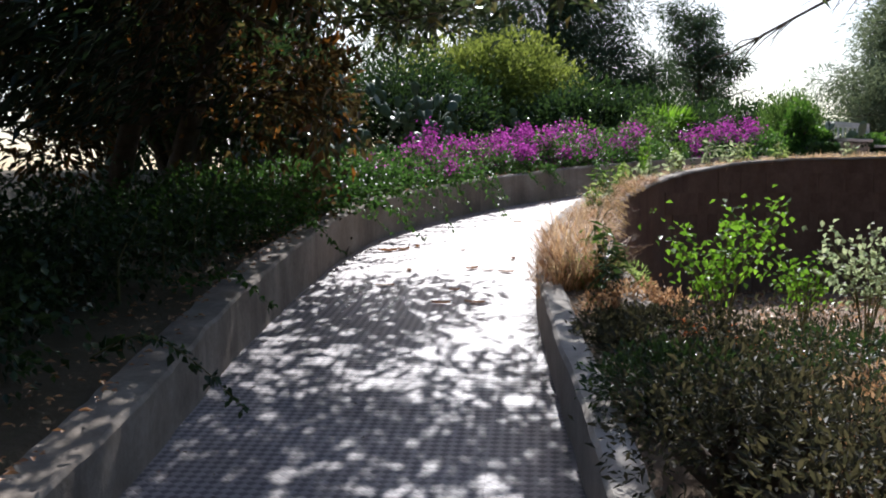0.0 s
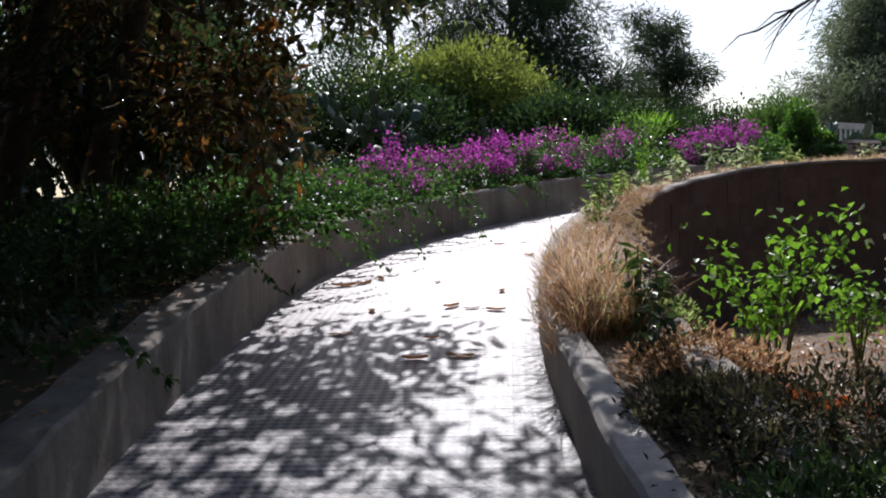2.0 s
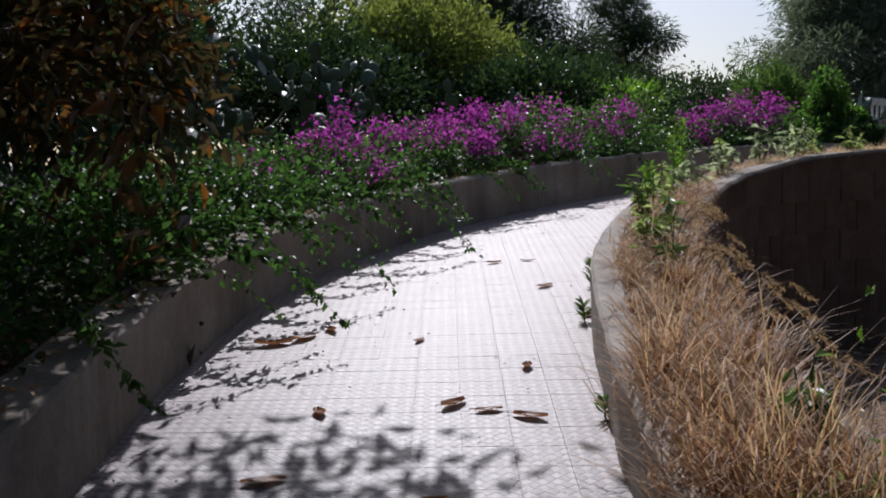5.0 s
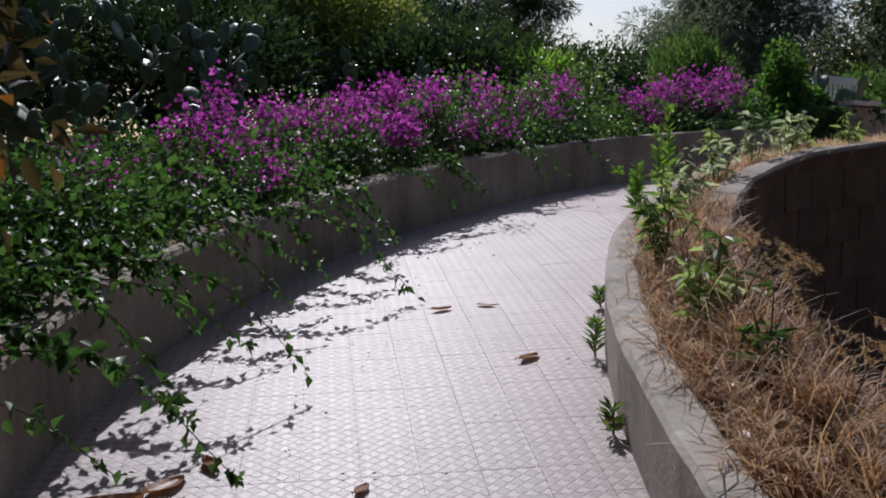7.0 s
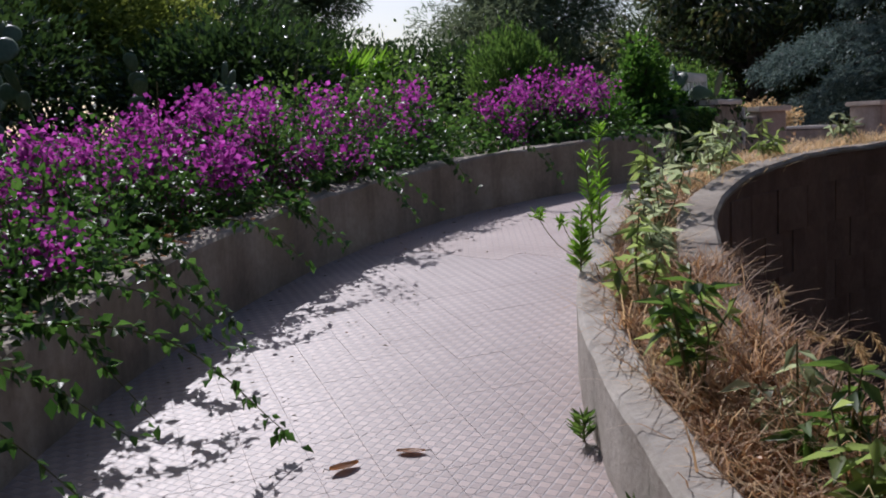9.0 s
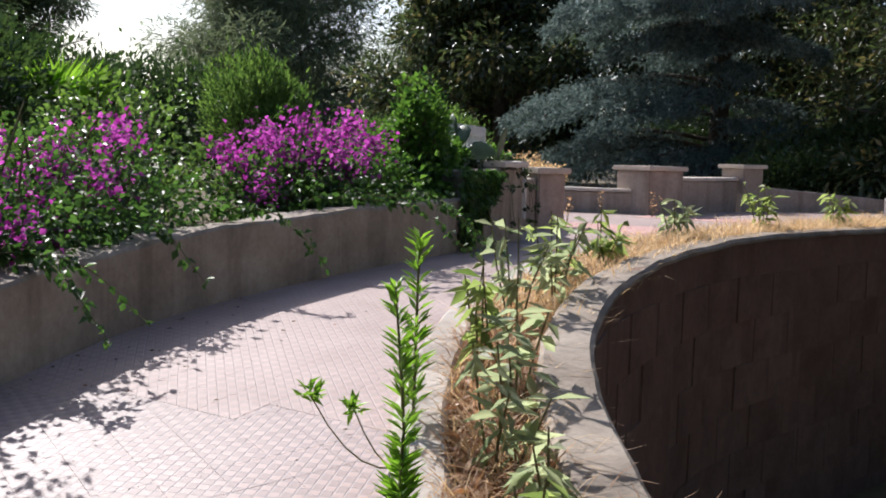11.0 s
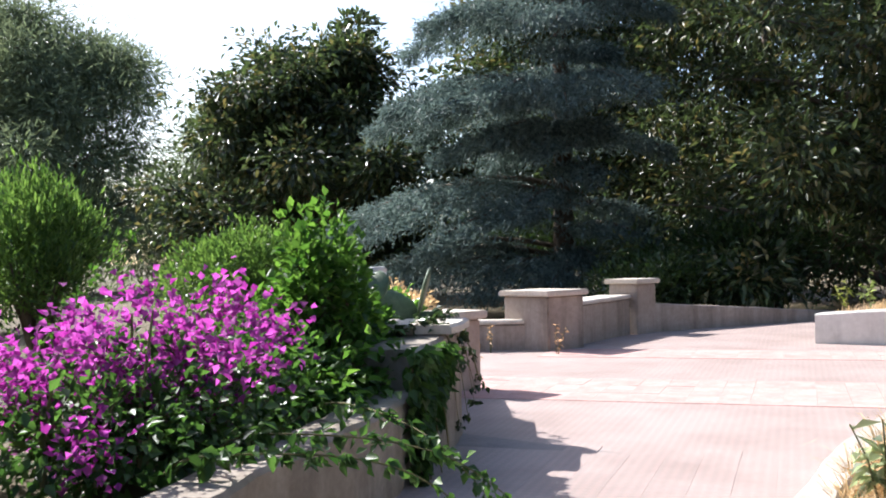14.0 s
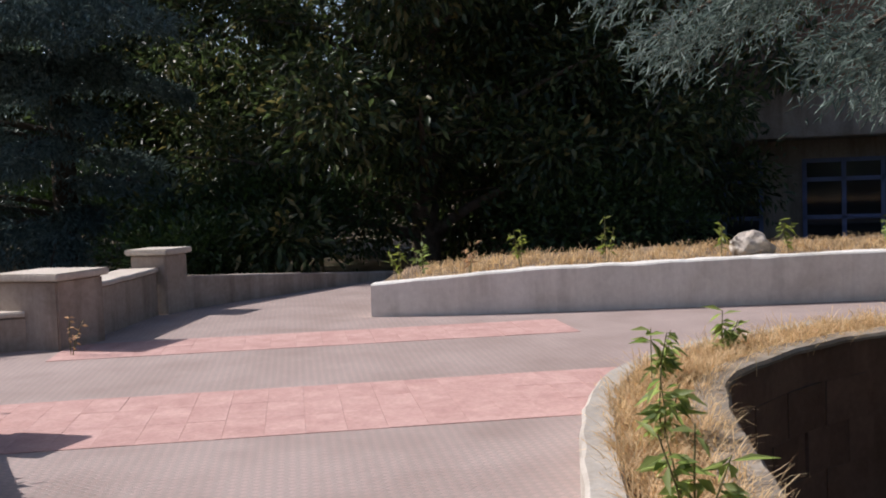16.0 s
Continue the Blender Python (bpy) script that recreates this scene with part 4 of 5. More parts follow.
leaves_ob("bough_leaves", low_leaves, rs.normal(size=low_leaves.shape) * np.array([1, 1, 0.45]) + np.array([0, 0, -0.25]), 0.13 + 0.09 * rs.random(len(low_leaves)), 0.062, BROADLEAF, rs, loquat)


def pad_cactus(name, label, base, pads, size, seed, category="cactus"):
    """Prickly pear: flat oval pads growing from one another."""
    rng = np.random.default_rng(seed)
    ob = thing(name, label, category, base, group="prickly pears")
    tips = [(np.array([rng.normal() * 0.4, rng.normal() * 0.4, -0.05]), np.array([0, 0, 1.0])) for _ in range(max(2, pads // 9))]
    for i in range(pads):
        p, up = tips[int(rng.integers(max(0, len(tips) - 20), len(tips)))]
        d = unit(up * 0.7 + rng.normal(size=3) * 0.55 + np.array([0, 0, 0.35]))
        s = size * (0.75 + 0.5 * rng.random())
        flat = unit(np.cross(d, rng.normal(size=3)))
        wide = np.cross(d, flat)
        bm = bmesh.new()
        bmesh.ops.create_icosphere(bm, subdivisions=2, radius=1)
        for v in bm.verts:
            c = v.co.copy()
            w = 0.34 * (1 + 0.25 * c.z)
            v.co = Vector(p + d * s * 0.5 * (c.z + 0.95) + wide * s * w * c.x + flat * s * 0.055 * c.y)
        for f in bm.faces:
            f.smooth = True
        part("pad", bm, PAD, ob)
        tips.append((p + d * s * 0.95, d))
    return ob


for i, (px, py, n, hh) in enumerate(((-3.4, 15.0, 62, 0.31), (-2.4, 16.2, 66, 0.32), (-1.3, 17.5, 66, 0.32), (-0.2, 18.7, 60, 0.31), (-4.4, 16.6, 60, 0.34), (-2.5, 18.4, 60, 0.34), (-5.2, 14.4, 50, 0.31), (0.9, 20.0, 50, 0.31))):
    pad_cactus("prickly_pear", "grey-green prickly pear thicket with many flat pads", (px, py, 1.55), int(n * 1.35), hh * 0.8, 80 + i)
pad_cactus("prickly_pear", "small prickly pear growing in a pot", (6.05, 19.15, 2.25), 9, 0.30, 95)

# fan palm among the flowers
palm = thing("fan_palm", "young fan palm with bright green pleated leaves", "palm", (3.7, 24.6, 2.3))
rp = np.random.default_rng(97)
for i in range(9):
    a, up = i * 2.4, 0.5 + 0.9 * rp.random()
    d = unit(np.array([math.cos(a), math.sin(a), up * 1.6]))
    tip = d * 0.75
    tubes_ob("stalk", [(np.array([(0, 0, -0.1), d * 0.4, tip]), (0.012, 0.01, 0.007))], STEM, palm, 4)
    sd = unit(np.cross(d, (0, 0, 1)))
    fan = np.linspace(-1.25, 1.25, 17)
    ways = np.array([d * math.cos(w) + sd * math.sin(w) for w in fan])
    leaves_ob("fan_leaf", np.repeat(tip[None], 17, 0), ways, 0.62, 0.05, BRIGHT, rp, palm, 0.4)

# pot, and white garden bench behind the wall end
pot = thing("plant_pot", "grey-green clay plant pot on the wall end", "pot", (5.95, 18.95, 1.98))
bm = bmesh.new()
prof = [(0.10, 0.0), (0.14, 0.02), (0.19, 0.24), (0.215, 0.25), (0.215, 0.30), (0.19, 0.30), (0.18, 0.26)]
rings = [[bm.verts.new((r * math.cos(k * math.pi / 12), r * math.sin(k * math.pi / 12), z)) for k in range(24)] for r, z in prof]
for a, b in zip(rings, rings[1:]):
    for k in range(24):
        bm.faces.new((a[k], a[(k + 1) % 24], b[(k + 1) % 24], b[k]))
bm.faces.new(rings[0][::-1])
bm.faces.new(rings[-1])
part("body", bm, PAD, pot)
bench = thing("garden_bench", "white painted garden bench with slatted back", "bench", (6.55, 19.55, 1.85))
bench.rotation_euler[2] = math.atan2(0.88, 1.0)
part("top_rail", box_bm(-0.66, -0.03, 0.74, 0.66, 0.03, 0.84), WHITE, bench)
part("lower_rail", box_bm(-0.66, -0.03, 0.50, 0.66, 0.03, 0.56), WHITE, bench)
part("seat", box_bm(-0.66, -0.48, 0.38, 0.66, 0.0, 0.42), WHITE, bench)
for k in range(9):
    part("slat", box_bm(-0.60 + 0.15 * k - 0.02, -0.015, 0.56, -0.60 + 0.15 * k + 0.02, 0.015, 0.74, 0.004), WHITE, bench)
for x, y, h in ((-0.63, 0, 0.76), (0.63, 0, 0.76), (-0.63, -0.45, 0.40), (0.63, -0.45, 0.40)):
    part("leg", box_bm(x - 0.03, y - 0.03, -0.1, x + 0.03, y + 0.03, h, 0.006), WHITE, bench)

# trailing shoots over the parapet
rv = np.random.default_rng(101)
for i, (wx, wy, reach) in enumerate(((-0.95, 8.9, 0.3), (-0.95, 9.8, 0.45), (-0.88, 10.5, 0.75), (-0.8, 11.1, 0.6), (-0.72, 11.5, 0.8), (-0.55, 12.1, 0.55), (-0.35, 12.8, 0.95), (-0.1, 13.3, 0.6), (0.3, 14.05, 0.5),
                                     (1.0, 15.05, 0.45), (1.7, 15.85, 0.5), (2.5, 16.5, 0.35), (3.2, 16.9, 0.6), (3.9, 17.25, 0.9), (4.3, 17.45, 1.0), (4.9, 17.75, 0.8), (-0.72, 4.6, 0.45), (-0.85, 6.2, 0.2),
                                     *((float(lw[k, 0]), float(lw[k, 1]), 0.12 + 0.5 * rv.random() ** 2) for k in np.linspace(int(len(lw) * 0.56), int(len(lw) * 0.80), 15).astype(int)))):
    s = wall_s(wx, wy)
    p, q = along_wall(s, 0.35), along_wall(s + rv.normal() * 0.2 - 0.15, -reach)
    droop = 0.30 * reach + 0.12 * rv.random()
    path = [p + np.array([0, 0, 0.42]), along_wall(s, 0.12) + np.array([0, 0, 0.52]), (p + 2 * q) / 3 + np.array([0, 0, 0.50 - 0.15 * droop]), q + np.array([0, 0, 0.45 - droop])]
    # shoots up to y 6 take a darker leaf colour that stands for shade
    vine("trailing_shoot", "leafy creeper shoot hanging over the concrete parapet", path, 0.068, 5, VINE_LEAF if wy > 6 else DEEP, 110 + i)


for i in range(6):
    p = np.array([6.05 + 0.15 * i, 18.8 + 0.12 * i, 2.3])
    d = np.array([0.45, -0.55, 0]) * (0.35 + 0.2 * rv.random())
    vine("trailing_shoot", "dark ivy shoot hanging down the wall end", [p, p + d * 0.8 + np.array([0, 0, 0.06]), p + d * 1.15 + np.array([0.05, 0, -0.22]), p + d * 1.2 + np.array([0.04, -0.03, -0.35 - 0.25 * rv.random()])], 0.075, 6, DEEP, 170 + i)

# ---- planter, sunken garden and landing plants ----
def planter_spots(n, lo, hi, seed, a=0.05, b=0.95, dz=0.26):
    r = np.random.default_rng(seed)
    k = (r.uniform(lo, hi, n) * (len(rim) - 1)).astype(int)
    u = r.uniform(a, b, n)[:, None]
    p = c1[k] + (i0[k] - c1[k]) * u
    return np.column_stack([p, rim[k, 2] + dz])


def rim_frac(x, y):
    return float(np.argmin(np.hypot(rim[:, 0] - x, rim[:, 1] - y))) / (len(rim) - 1)


def on_planter(x, y, u=0.5):
    k = int(np.argmin(np.hypot(rim[:, 0] - x, rim[:, 1] - y)))
    p = c1[k] + (i0[k] - c1[k]) * u
    return (float(p[0]), float(p[1]), float(rim[k, 2] + 0.27))


F1, F3, F4 = rim_frac(0.97, 7.8), rim_frac(3.0, 14.6), rim_frac(12.6, 12)
grass_patch("dry_grass", "rusty matted dry grass filling the planter", planter_spots(620, F1, F3, 71, -0.05, 1.0), 0.10, HAY, 71, 12, 1.5, 0.003)
grass_patch("dry_grass", "pale bleached grass blades among the weeds", planter_spots(330, F1, F3, 75), 0.13, STRAW, 75, 7, 1.4, 0.0026)
grass_patch("dry_grass", "long fine straw stalks arching over the planter", planter_spots(70, F1, rim_frac(1.3, 11.4), 85, 0.3, 1.3), 0.24, STRAW, 85, 5, 0.9, 0.0018)
grass_patch("dry_grass", "straw-coloured dry grass along the landing planter", planter_spots(2300, F3, F4, 72, 0.02, 1.2), 0.11, STRAW, 72, 14, 0.9, 0.0026)
TUFT0, TUFT1 = rim_frac(1.02, 7.0), rim_frac(0.98, 8.9)
grass_patch("dry_grass", "tall rusty grass drooping over the curb", planter_spots(150, TUFT0, TUFT1, 73, -0.3, 1.1), 0.26, HAY, 73, 16, 0.8, 0.0034)
grass_patch("dry_grass", "pale straw stalks standing out of the rusty grass", planter_spots(60, TUFT0, TUFT1, 86, -0.3, 0.9), 0.33, STRAW, 86, 7, 0.6, 0.0022)
grass_patch("dry_grass", "short matted grass hanging down the curb face", planter_spots(90, TUFT0, TUFT1, 89, -0.45, 0.1, 0.2), 0.17, HAY, 89, 14, 1.2, 0.003)
grass_patch("dry_grass", "rusty grass tufts trailing over the retaining wall", planter_spots(300, rim_frac(1.0, 8.6), rim_frac(1.9, 13.0), 87, 0.8, 1.5, 0.36), 0.11, HAY, 87, 12, 1.3, 0.0026)
rl = np.random.default_rng(76)
kl = (rl.uniform(0.01, 0.99, 1000) ** 0.9 * (len(low) - 1)).astype(int)
lp = np.stack([offset_line(low, -d)[k] for k, d in zip(kl, rl.uniform(0.3, 2.6, 1000))])
grass_patch("dry_grass", "straw-coloured dry grass on the white planter", np.column_stack([lp, np.interp(kl / len(low), [0, 0.16, 0.3, 1], [1.9, 2.03, 2.06, 2.17])]), 0.10, STRAW, 74, 11, 0.8, 0.004)


def leafy_stalk(name, label, base, height, leaf, width, droop, mat, seed, heads=3, per=16, category="weed"):
    """A weed: a few leaning stalks, each with a drooping whorl of long leaves at its head."""
    rng = np.random.default_rng(seed)
    ob = thing(name, label, category, base, group="weeds in the planters")
    for h in range(heads):
        a = rng.random() * 6.28
        top = np.array([math.cos(a) * 0.27 * height * (h > 0) * (0.6 + rng.random()), math.sin(a) * 0.27 * height * (h > 0) * (0.6 + rng.random()), height * (0.55 + 0.45 * rng.random() if h else 1.0)])
        tubes_ob("stalk", [(np.array([(0, 0, -0.06), top * 0.55 + rng.normal(size=3) * 0.01, top]), (0.0045, 0.0038, 0.0025))], STEM, ob, 5)
        u = 1 - 0.65 * rng.random(per)
        b = top * u[:, None]
        aa = rng.random(per) * 6.28
        w = np.stack([np.cos(aa), np.sin(aa), 1.5 * rng.random(per) - droop - 0.6], 1)
        leaves_ob("foliage", b, w, leaf * (0.35 + 0.9 * rng.random(per)), width * (0.7 + 0.9 * rng.random(per)), mat, rng, ob, 0.3)
    return ob


def upright_weed(name, label, base, height, seed, mat=BRIGHT):
    """Horseweed: one straight stem set all round with narrow leaves."""
    rng = np.random.default_rng(seed)
    ob = thing(name, label, "weed", base, group="upright weeds by the curb")
    lean = np.array([rng.normal() * 0.05, rng.normal() * 0.05, 1]) * height
    tubes_ob("stalk", [(np.array([(0, 0, -0.05), lean * 0.5, lean]), (0.006, 0.005, 0.003))], STEM, ob, 5)
    n = int(150 * height) + 20
    u = 0.12 + 0.88 * rng.random(n)
    a = rng.random(n) * 6.28
    leaves_ob("foliage", lean * u[:, None], np.stack([np.cos(a), np.sin(a), 0.9 + 0 * a], 1), 0.085 * (1.1 - 0.4 * u), 0.014, mat, rng, ob, 0.2)
    return ob


for i, (x, y, u, h, m) in enumerate(((1.5, 12.1, 0.5, 0.42, WEED), (1.75, 12.7, 0.3, 0.45, WEED), (1.9, 13.0, 0.6, 0.40, SPURGE), (2.15, 13.5, 0.4, 0.45, SPURGE), (2.4, 13.9, 0.7, 0.42, SPURGE), (2.6, 14.15, 0.3, 0.5, WEED),
                                     (3.0, 14.6, 0.5, 0.55, SPURGE), (3.3, 14.85, 0.8, 0.5, SPURGE), (3.7, 15.2, 0.4, 0.45, WEED), (4.2, 15.5, 0.6, 0.4, WEED), (5.4, 15.95, 0.4, 0.36, SPURGE), (6.6, 16.3, 0.5, 0.45, WEED), (7.6, 16.5, 0.5, 0.42, WEED), (8.9, 16.6, 0.4, 0.4, WEED), (1.35, 11.5, 0.9, 0.35, SPURGE), (1.2, 10.9, 1.0, 0.3, SPURGE), (10.2, 16.35, 0.5, 0.35, WEED), (1.14, 10.3, 0.9, 0.42, LEAFGREEN), (1.3, 11.2, 1.0, 0.4, LEAFGREEN), (1.42, 11.8, 0.35, 0.45, LEAFGREEN), (1.25, 10.9, 0.55, 0.38, WEED), (1.03, 6.9, 0.9, 0.45, DEEP), (1.02, 7.3, 1.1, 0.5, LEAFGREEN), (1.0, 7.9, 1.0, 0.4, LEAFGREEN), (1.06, 6.4, 0.8, 0.4, DEEP))):
    leafy_stalk("broad_weed", "broad-leaved weed with drooping yellow-green leaves in dry grass", on_planter(x, y, u), h * 0.85, 0.12, 0.027, 0.5, m, 200 + i, 4, 13)
for i, (x, y, u, h) in enumerate(((2.36, 13.72, -0.35, 0.58), (2.27, 13.62, -0.4, 0.46), (2.0, 13.2, -0.5, 0.30), (1.93, 13.12, -0.5, 0.26))):
    upright_weed("upright_weed", "tall upright green weed at the curb", on_planter(x, y, u), h, 230 + i)
for i, (x, y, h) in enumerate(((1.27, 11.45, 0.17), (1.12, 10.62, 0.11), (1.5, 12.2, 0.10), (1.0, 9.1, 0.09))):
    upright_weed("upright_weed", "small green weed sprouting from the curb joint", (x, y, (ramp_at(x, y) or (0, 0, 0.9))[2] - 0.01), h, 240 + i, LEAFGREEN)
for i, (k, d, h, m) in enumerate(((0.03, 0.6, 0.42, YELLOWGREEN), (0.05, 0.8, 0.5, WEED), (0.10, 0.5, 0.36, HAY), (0.16, 0.5, 0.42, YELLOWGREEN), (0.24, 0.6, 0.5, YELLOWGREEN), (0.36, 0.6, 0.36, YELLOWGREEN), (0.44, 0.7, 0.4, YELLOWGREEN), (0.55, 0.8, 0.4, WEED))):
    p = offset_line(low, -d)[int(k * (len(low) - 1))]
    leafy_stalk("broad_weed", "weed with yellowing leaves on the white planter", (p[0], p[1], float(np.interp(k, [0, 0.16, 0.3, 1], [1.9, 2.03, 2.06, 2.17]))), h * 1.1, 0.11, 0.026, 0.4, m, 260 + i, 3, 11)

for i, (x, y) in enumerate(((1.2, 10.9), (1.3, 11.3), (1.12, 10.4), (1.4, 11.8), (1.05, 9.8), (1.0, 9.2), (0.98, 8.3), (1.02, 9.5), (1.08, 10.1), (1.16, 10.65), (1.26, 11.1), (1.0, 8.8))):
    rng = np.random.default_rng(400 + i)
    bx, by, bz = on_planter(x, y, 0.9)
    ob = thing("fountain_grass", "dry fountain grass with drooping feathery seed heads", "grass", (bx, by, bz), group="fountain grasses on the planter")
    for k in range(5):
        a = -0.4 + 0.9 * rng.random()
        ln, h = 0.14 + 0.20 * rng.random(), 0.16 + 0.20 * rng.random()
        d = np.array([math.cos(a), math.sin(a), 0])
        pts = np.array([d * ln * u + np.array([0, 0, h * math.sin(u * 2.2) / 0.9 - 0.04]) for u in np.linspace(0, 1, 8)])
        tubes_ob("stalk", [(pts, np.linspace(0.0022, 0.0012, 8))], STEM, ob, 4)
        n = 55
        u = rng.random(n)
        c = pts[-3] + (pts[-1] - pts[-3]) * u[:, None]
        leaves_ob("seed_head", c, rng.normal(size=(n, 3)) * 0.6 + unit(pts[-1] - pts[-3]), 0.028, 0.0018, STRAW, rng, ob)

for i, (reach, rise) in enumerate(((0.34, 0.16), (0.22, 0.13))):
    rng = np.random.default_rng(440 + i)
    ob = thing("bent_twig", "thin bent twig with a leafy tip reaching over the curb", "weed", on_planter(2.25, 13.6, -0.15), group="twigs over the curb")
    d = np.array([-0.80, 0.60, 0])
    pts = np.array([d * reach * u + np.array([0, 0, 0.02 + rise * u ** 3 - 0.05 * math.sin(u * 3.1)]) for u in np.linspace(0, 1, 8)])
    tubes_ob("stalk", [(pts, np.linspace(0.0035, 0.002, 8))], STEM, ob, 5)
    leaves_ob("foliage", np.repeat(pts[-1:], 22, 0) + rng.normal(size=(22, 3)) * 0.012, rng.normal(size=(22, 3)) + np.array([0, 0, 0.9]), 0.05, 0.016, BRIGHT, rng, ob)

# bushes of the sunken garden and the shaded end of the planter
for i, (x, y, r, h, m, n) in enumerate(((2.5, 8.7, 0.45, 1.25, BRIGHT, 420), (3.9, 9.4, 0.45, 1.05, SPURGE, 420), (3.6, 10.4, 0.3, 0.7, BRIGHT, 200))):
    rng = np.random.default_rng(280 + i)
    ob = thing("rose_bush", "sparse rose bush with bright serrated leaves on bare stems", "bush", (x, y, 0.0), group="bushes of the sunken garden")
    tips = []
    for k in range(9):
        a = k * 2.4
        e = np.array([math.cos(a) * r * (0.4 + 0.7 * rng.random()), math.sin(a) * r * (0.4 + 0.7 * rng.random()), h * (0.6 + 0.45 * rng.random())])
        pts = np.array([(0, 0, -0.05), e * np.array([0.3, 0.3, 0.55]), e])
        tubes_ob("cane", [(pts, (0.011, 0.008, 0.003))], STEM, ob, 5)
        tips += [e, e * np.array([0.75, 0.75, 0.85]), e * np.array([0.6, 0.6, 0.72])]
    tips = np.array(tips)
    k = rng.integers(0, len(tips), n)
    leaves_ob("foliage", tips[k] + rng.normal(size=(n, 3)) * 0.09, rng.normal(size=(n, 3)) + np.array([0, 0, -0.2]), 0.07, 0.05, m, rng, ob)
for i, (x, y, z, sx, h, m) in enumerate(((1.75, 5.2, 0.25, 0.5, 0.55, SCRUB), (1.6, 6.4, 0.4, 0.36, 0.40, HAY), (2.4, 5.6, 0.0, 0.6, 0.75, SCRUB), (2.0, 4.2, 0.1, 0.6, 0.6, SCRUB), (1.45, 7.3, 0.5, 0.35, 0.4, WEED), (3.3, 5.0, 0.0, 0.7, 0.8, DEEP), (3.9, 6.4, 0.0, 0.4, 0.5, HAY), (4.3, 8.2, 0.0, 0.4, 0.5, HAY), (1.75, 3.4, 0.3, 0.5, 0.5, SCRUB), (2.1, 2.7, 0.2, 0.6, 0.6, SCRUB), (1.62, 4.4, 0.3, 0.42, 0.45, DEEP), (2.5, 3.6, 0.1, 0.6, 0.7, HAY), (2.3, 4.8, 0.0, 0.5, 0.7, DEEP), (1.5, 5.7, 0.4, 0.3, 0.35, SCRUB))):
    mounded_bush("scrub", "low scrubby bush half dried in the shade", (x, y, z), (sx, sx, h * 0.95), m, (0.037, 0.014), 4000, 290 + i, 14)
mounded_bush("dry_shrub", "dry straw-coloured shrub behind the low wall", (10.9, 24.4, 1.7), (0.9, 0.7, 0.62), STRAW, (0.07, 0.03), 3200, 301, 14)
rg = np.random.default_rng(77)
gs = np.column_stack([rg.uniform(1.9, 7.5, 900), rg.uniform(3.5, 13.5, 900), np.full(900, 0.02)])
gs = gs[[side_of(RIM2, p)[0] < -1.0 for p in gs]]
grass_patch("dry_grass", "thin dry grass on the sunken garden floor", gs, 0.10, HAY, 78, 8, 1.0, 0.003)


def litter(name, label, spots, mat, seed, size=0.09):
    rng = np.random.default_rng(seed)
    n = len(spots)
    w = np.column_stack([rng.normal(size=(n, 2)), 0.15 * rng.random(n)])
    L = size * (0.5 + 0.8 * rng.random(n))
    v, f = leaf_arrays(np.asarray(spots, float) + np.array([0, 0, 0.012]), w, L, L * 0.45, rng, 0.35, np.tile([0, 0, 4.0], (n, 1)))
    return tagged(quads_ob(name, v, f, mat), label, "leaf litter", kind="stuff")


ls = np.column_stack([rg.uniform(1.9, 8, 3800), rg.uniform(3, 14.5, 3800), np.full(3800, 0.04)])
litter("leaf_litter", "dry brown leaf litter on the garden floor", ls[[side_of(RIM2, p)[0] < -0.9 for p in ls]], DRYLEAF, 79, 0.085)
litter("leaf_litter", "dry leaves and chaff caught in the planter", planter_spots(900, F1, F3, 82, dz=0.29), DRYLEAF, 82, 0.06)
bed_v, bed_f, bed_n = [], [], 0
for bx in np.arange(1.2, 9.0, 0.3):
    for by in np.arange(4.8, 15.0, 0.3):
        c4 = [(bx, by), (bx + 0.3, by), (bx + 0.3, by + 0.3), (bx, by + 0.3)]
        if all(side_of(RIM2, c)[0] < -0.82 for c in c4) and (bx - 4.5) ** 2 / 16 + (by - 10.5) ** 2 / 30 < 1.15:
            bed_v += [(x, y, ground_z(x, y) + 0.014) for x, y in c4]
            bed_f.append(tuple(range(bed_n, bed_n + 4)))
            bed_n += 4
tagged(mesh_ob("soil_bed", bed_v, bed_f, SOIL, smooth=True), "pale dry bare soil of the sunken garden bed", "soil", kind="structure")
lt = []
for s, o in zip(rg.uniform(wall_s(-0.6, 1), wall_s(1.5, 15.6), 900), rg.uniform(0.0, 0.5, 900)):
    lt.append(along_wall(s, o) + np.array([0, 0, 0.44]))
litter("leaf_litter", "dry leaves and crumbs along the parapet top", lt, DRYLEAF, 83, 0.045)
sp = []
for _ in range(420):
    k = rg.integers(20, 100)
    u = rg.random() ** 2 * 0.5 * (1 if rg.random() < 0.6 else 2)
    p = LEFT[k] + (RIGHT[k] - LEFT[k]) * min(0.98, 0.04 + u)
    sp.append((p[0], p[1], ZS[k]))
litter("leaf_litter", "tiny dark seeds and crumbs scattered on the ramp", sp, RUSSET, 84, 0.022)


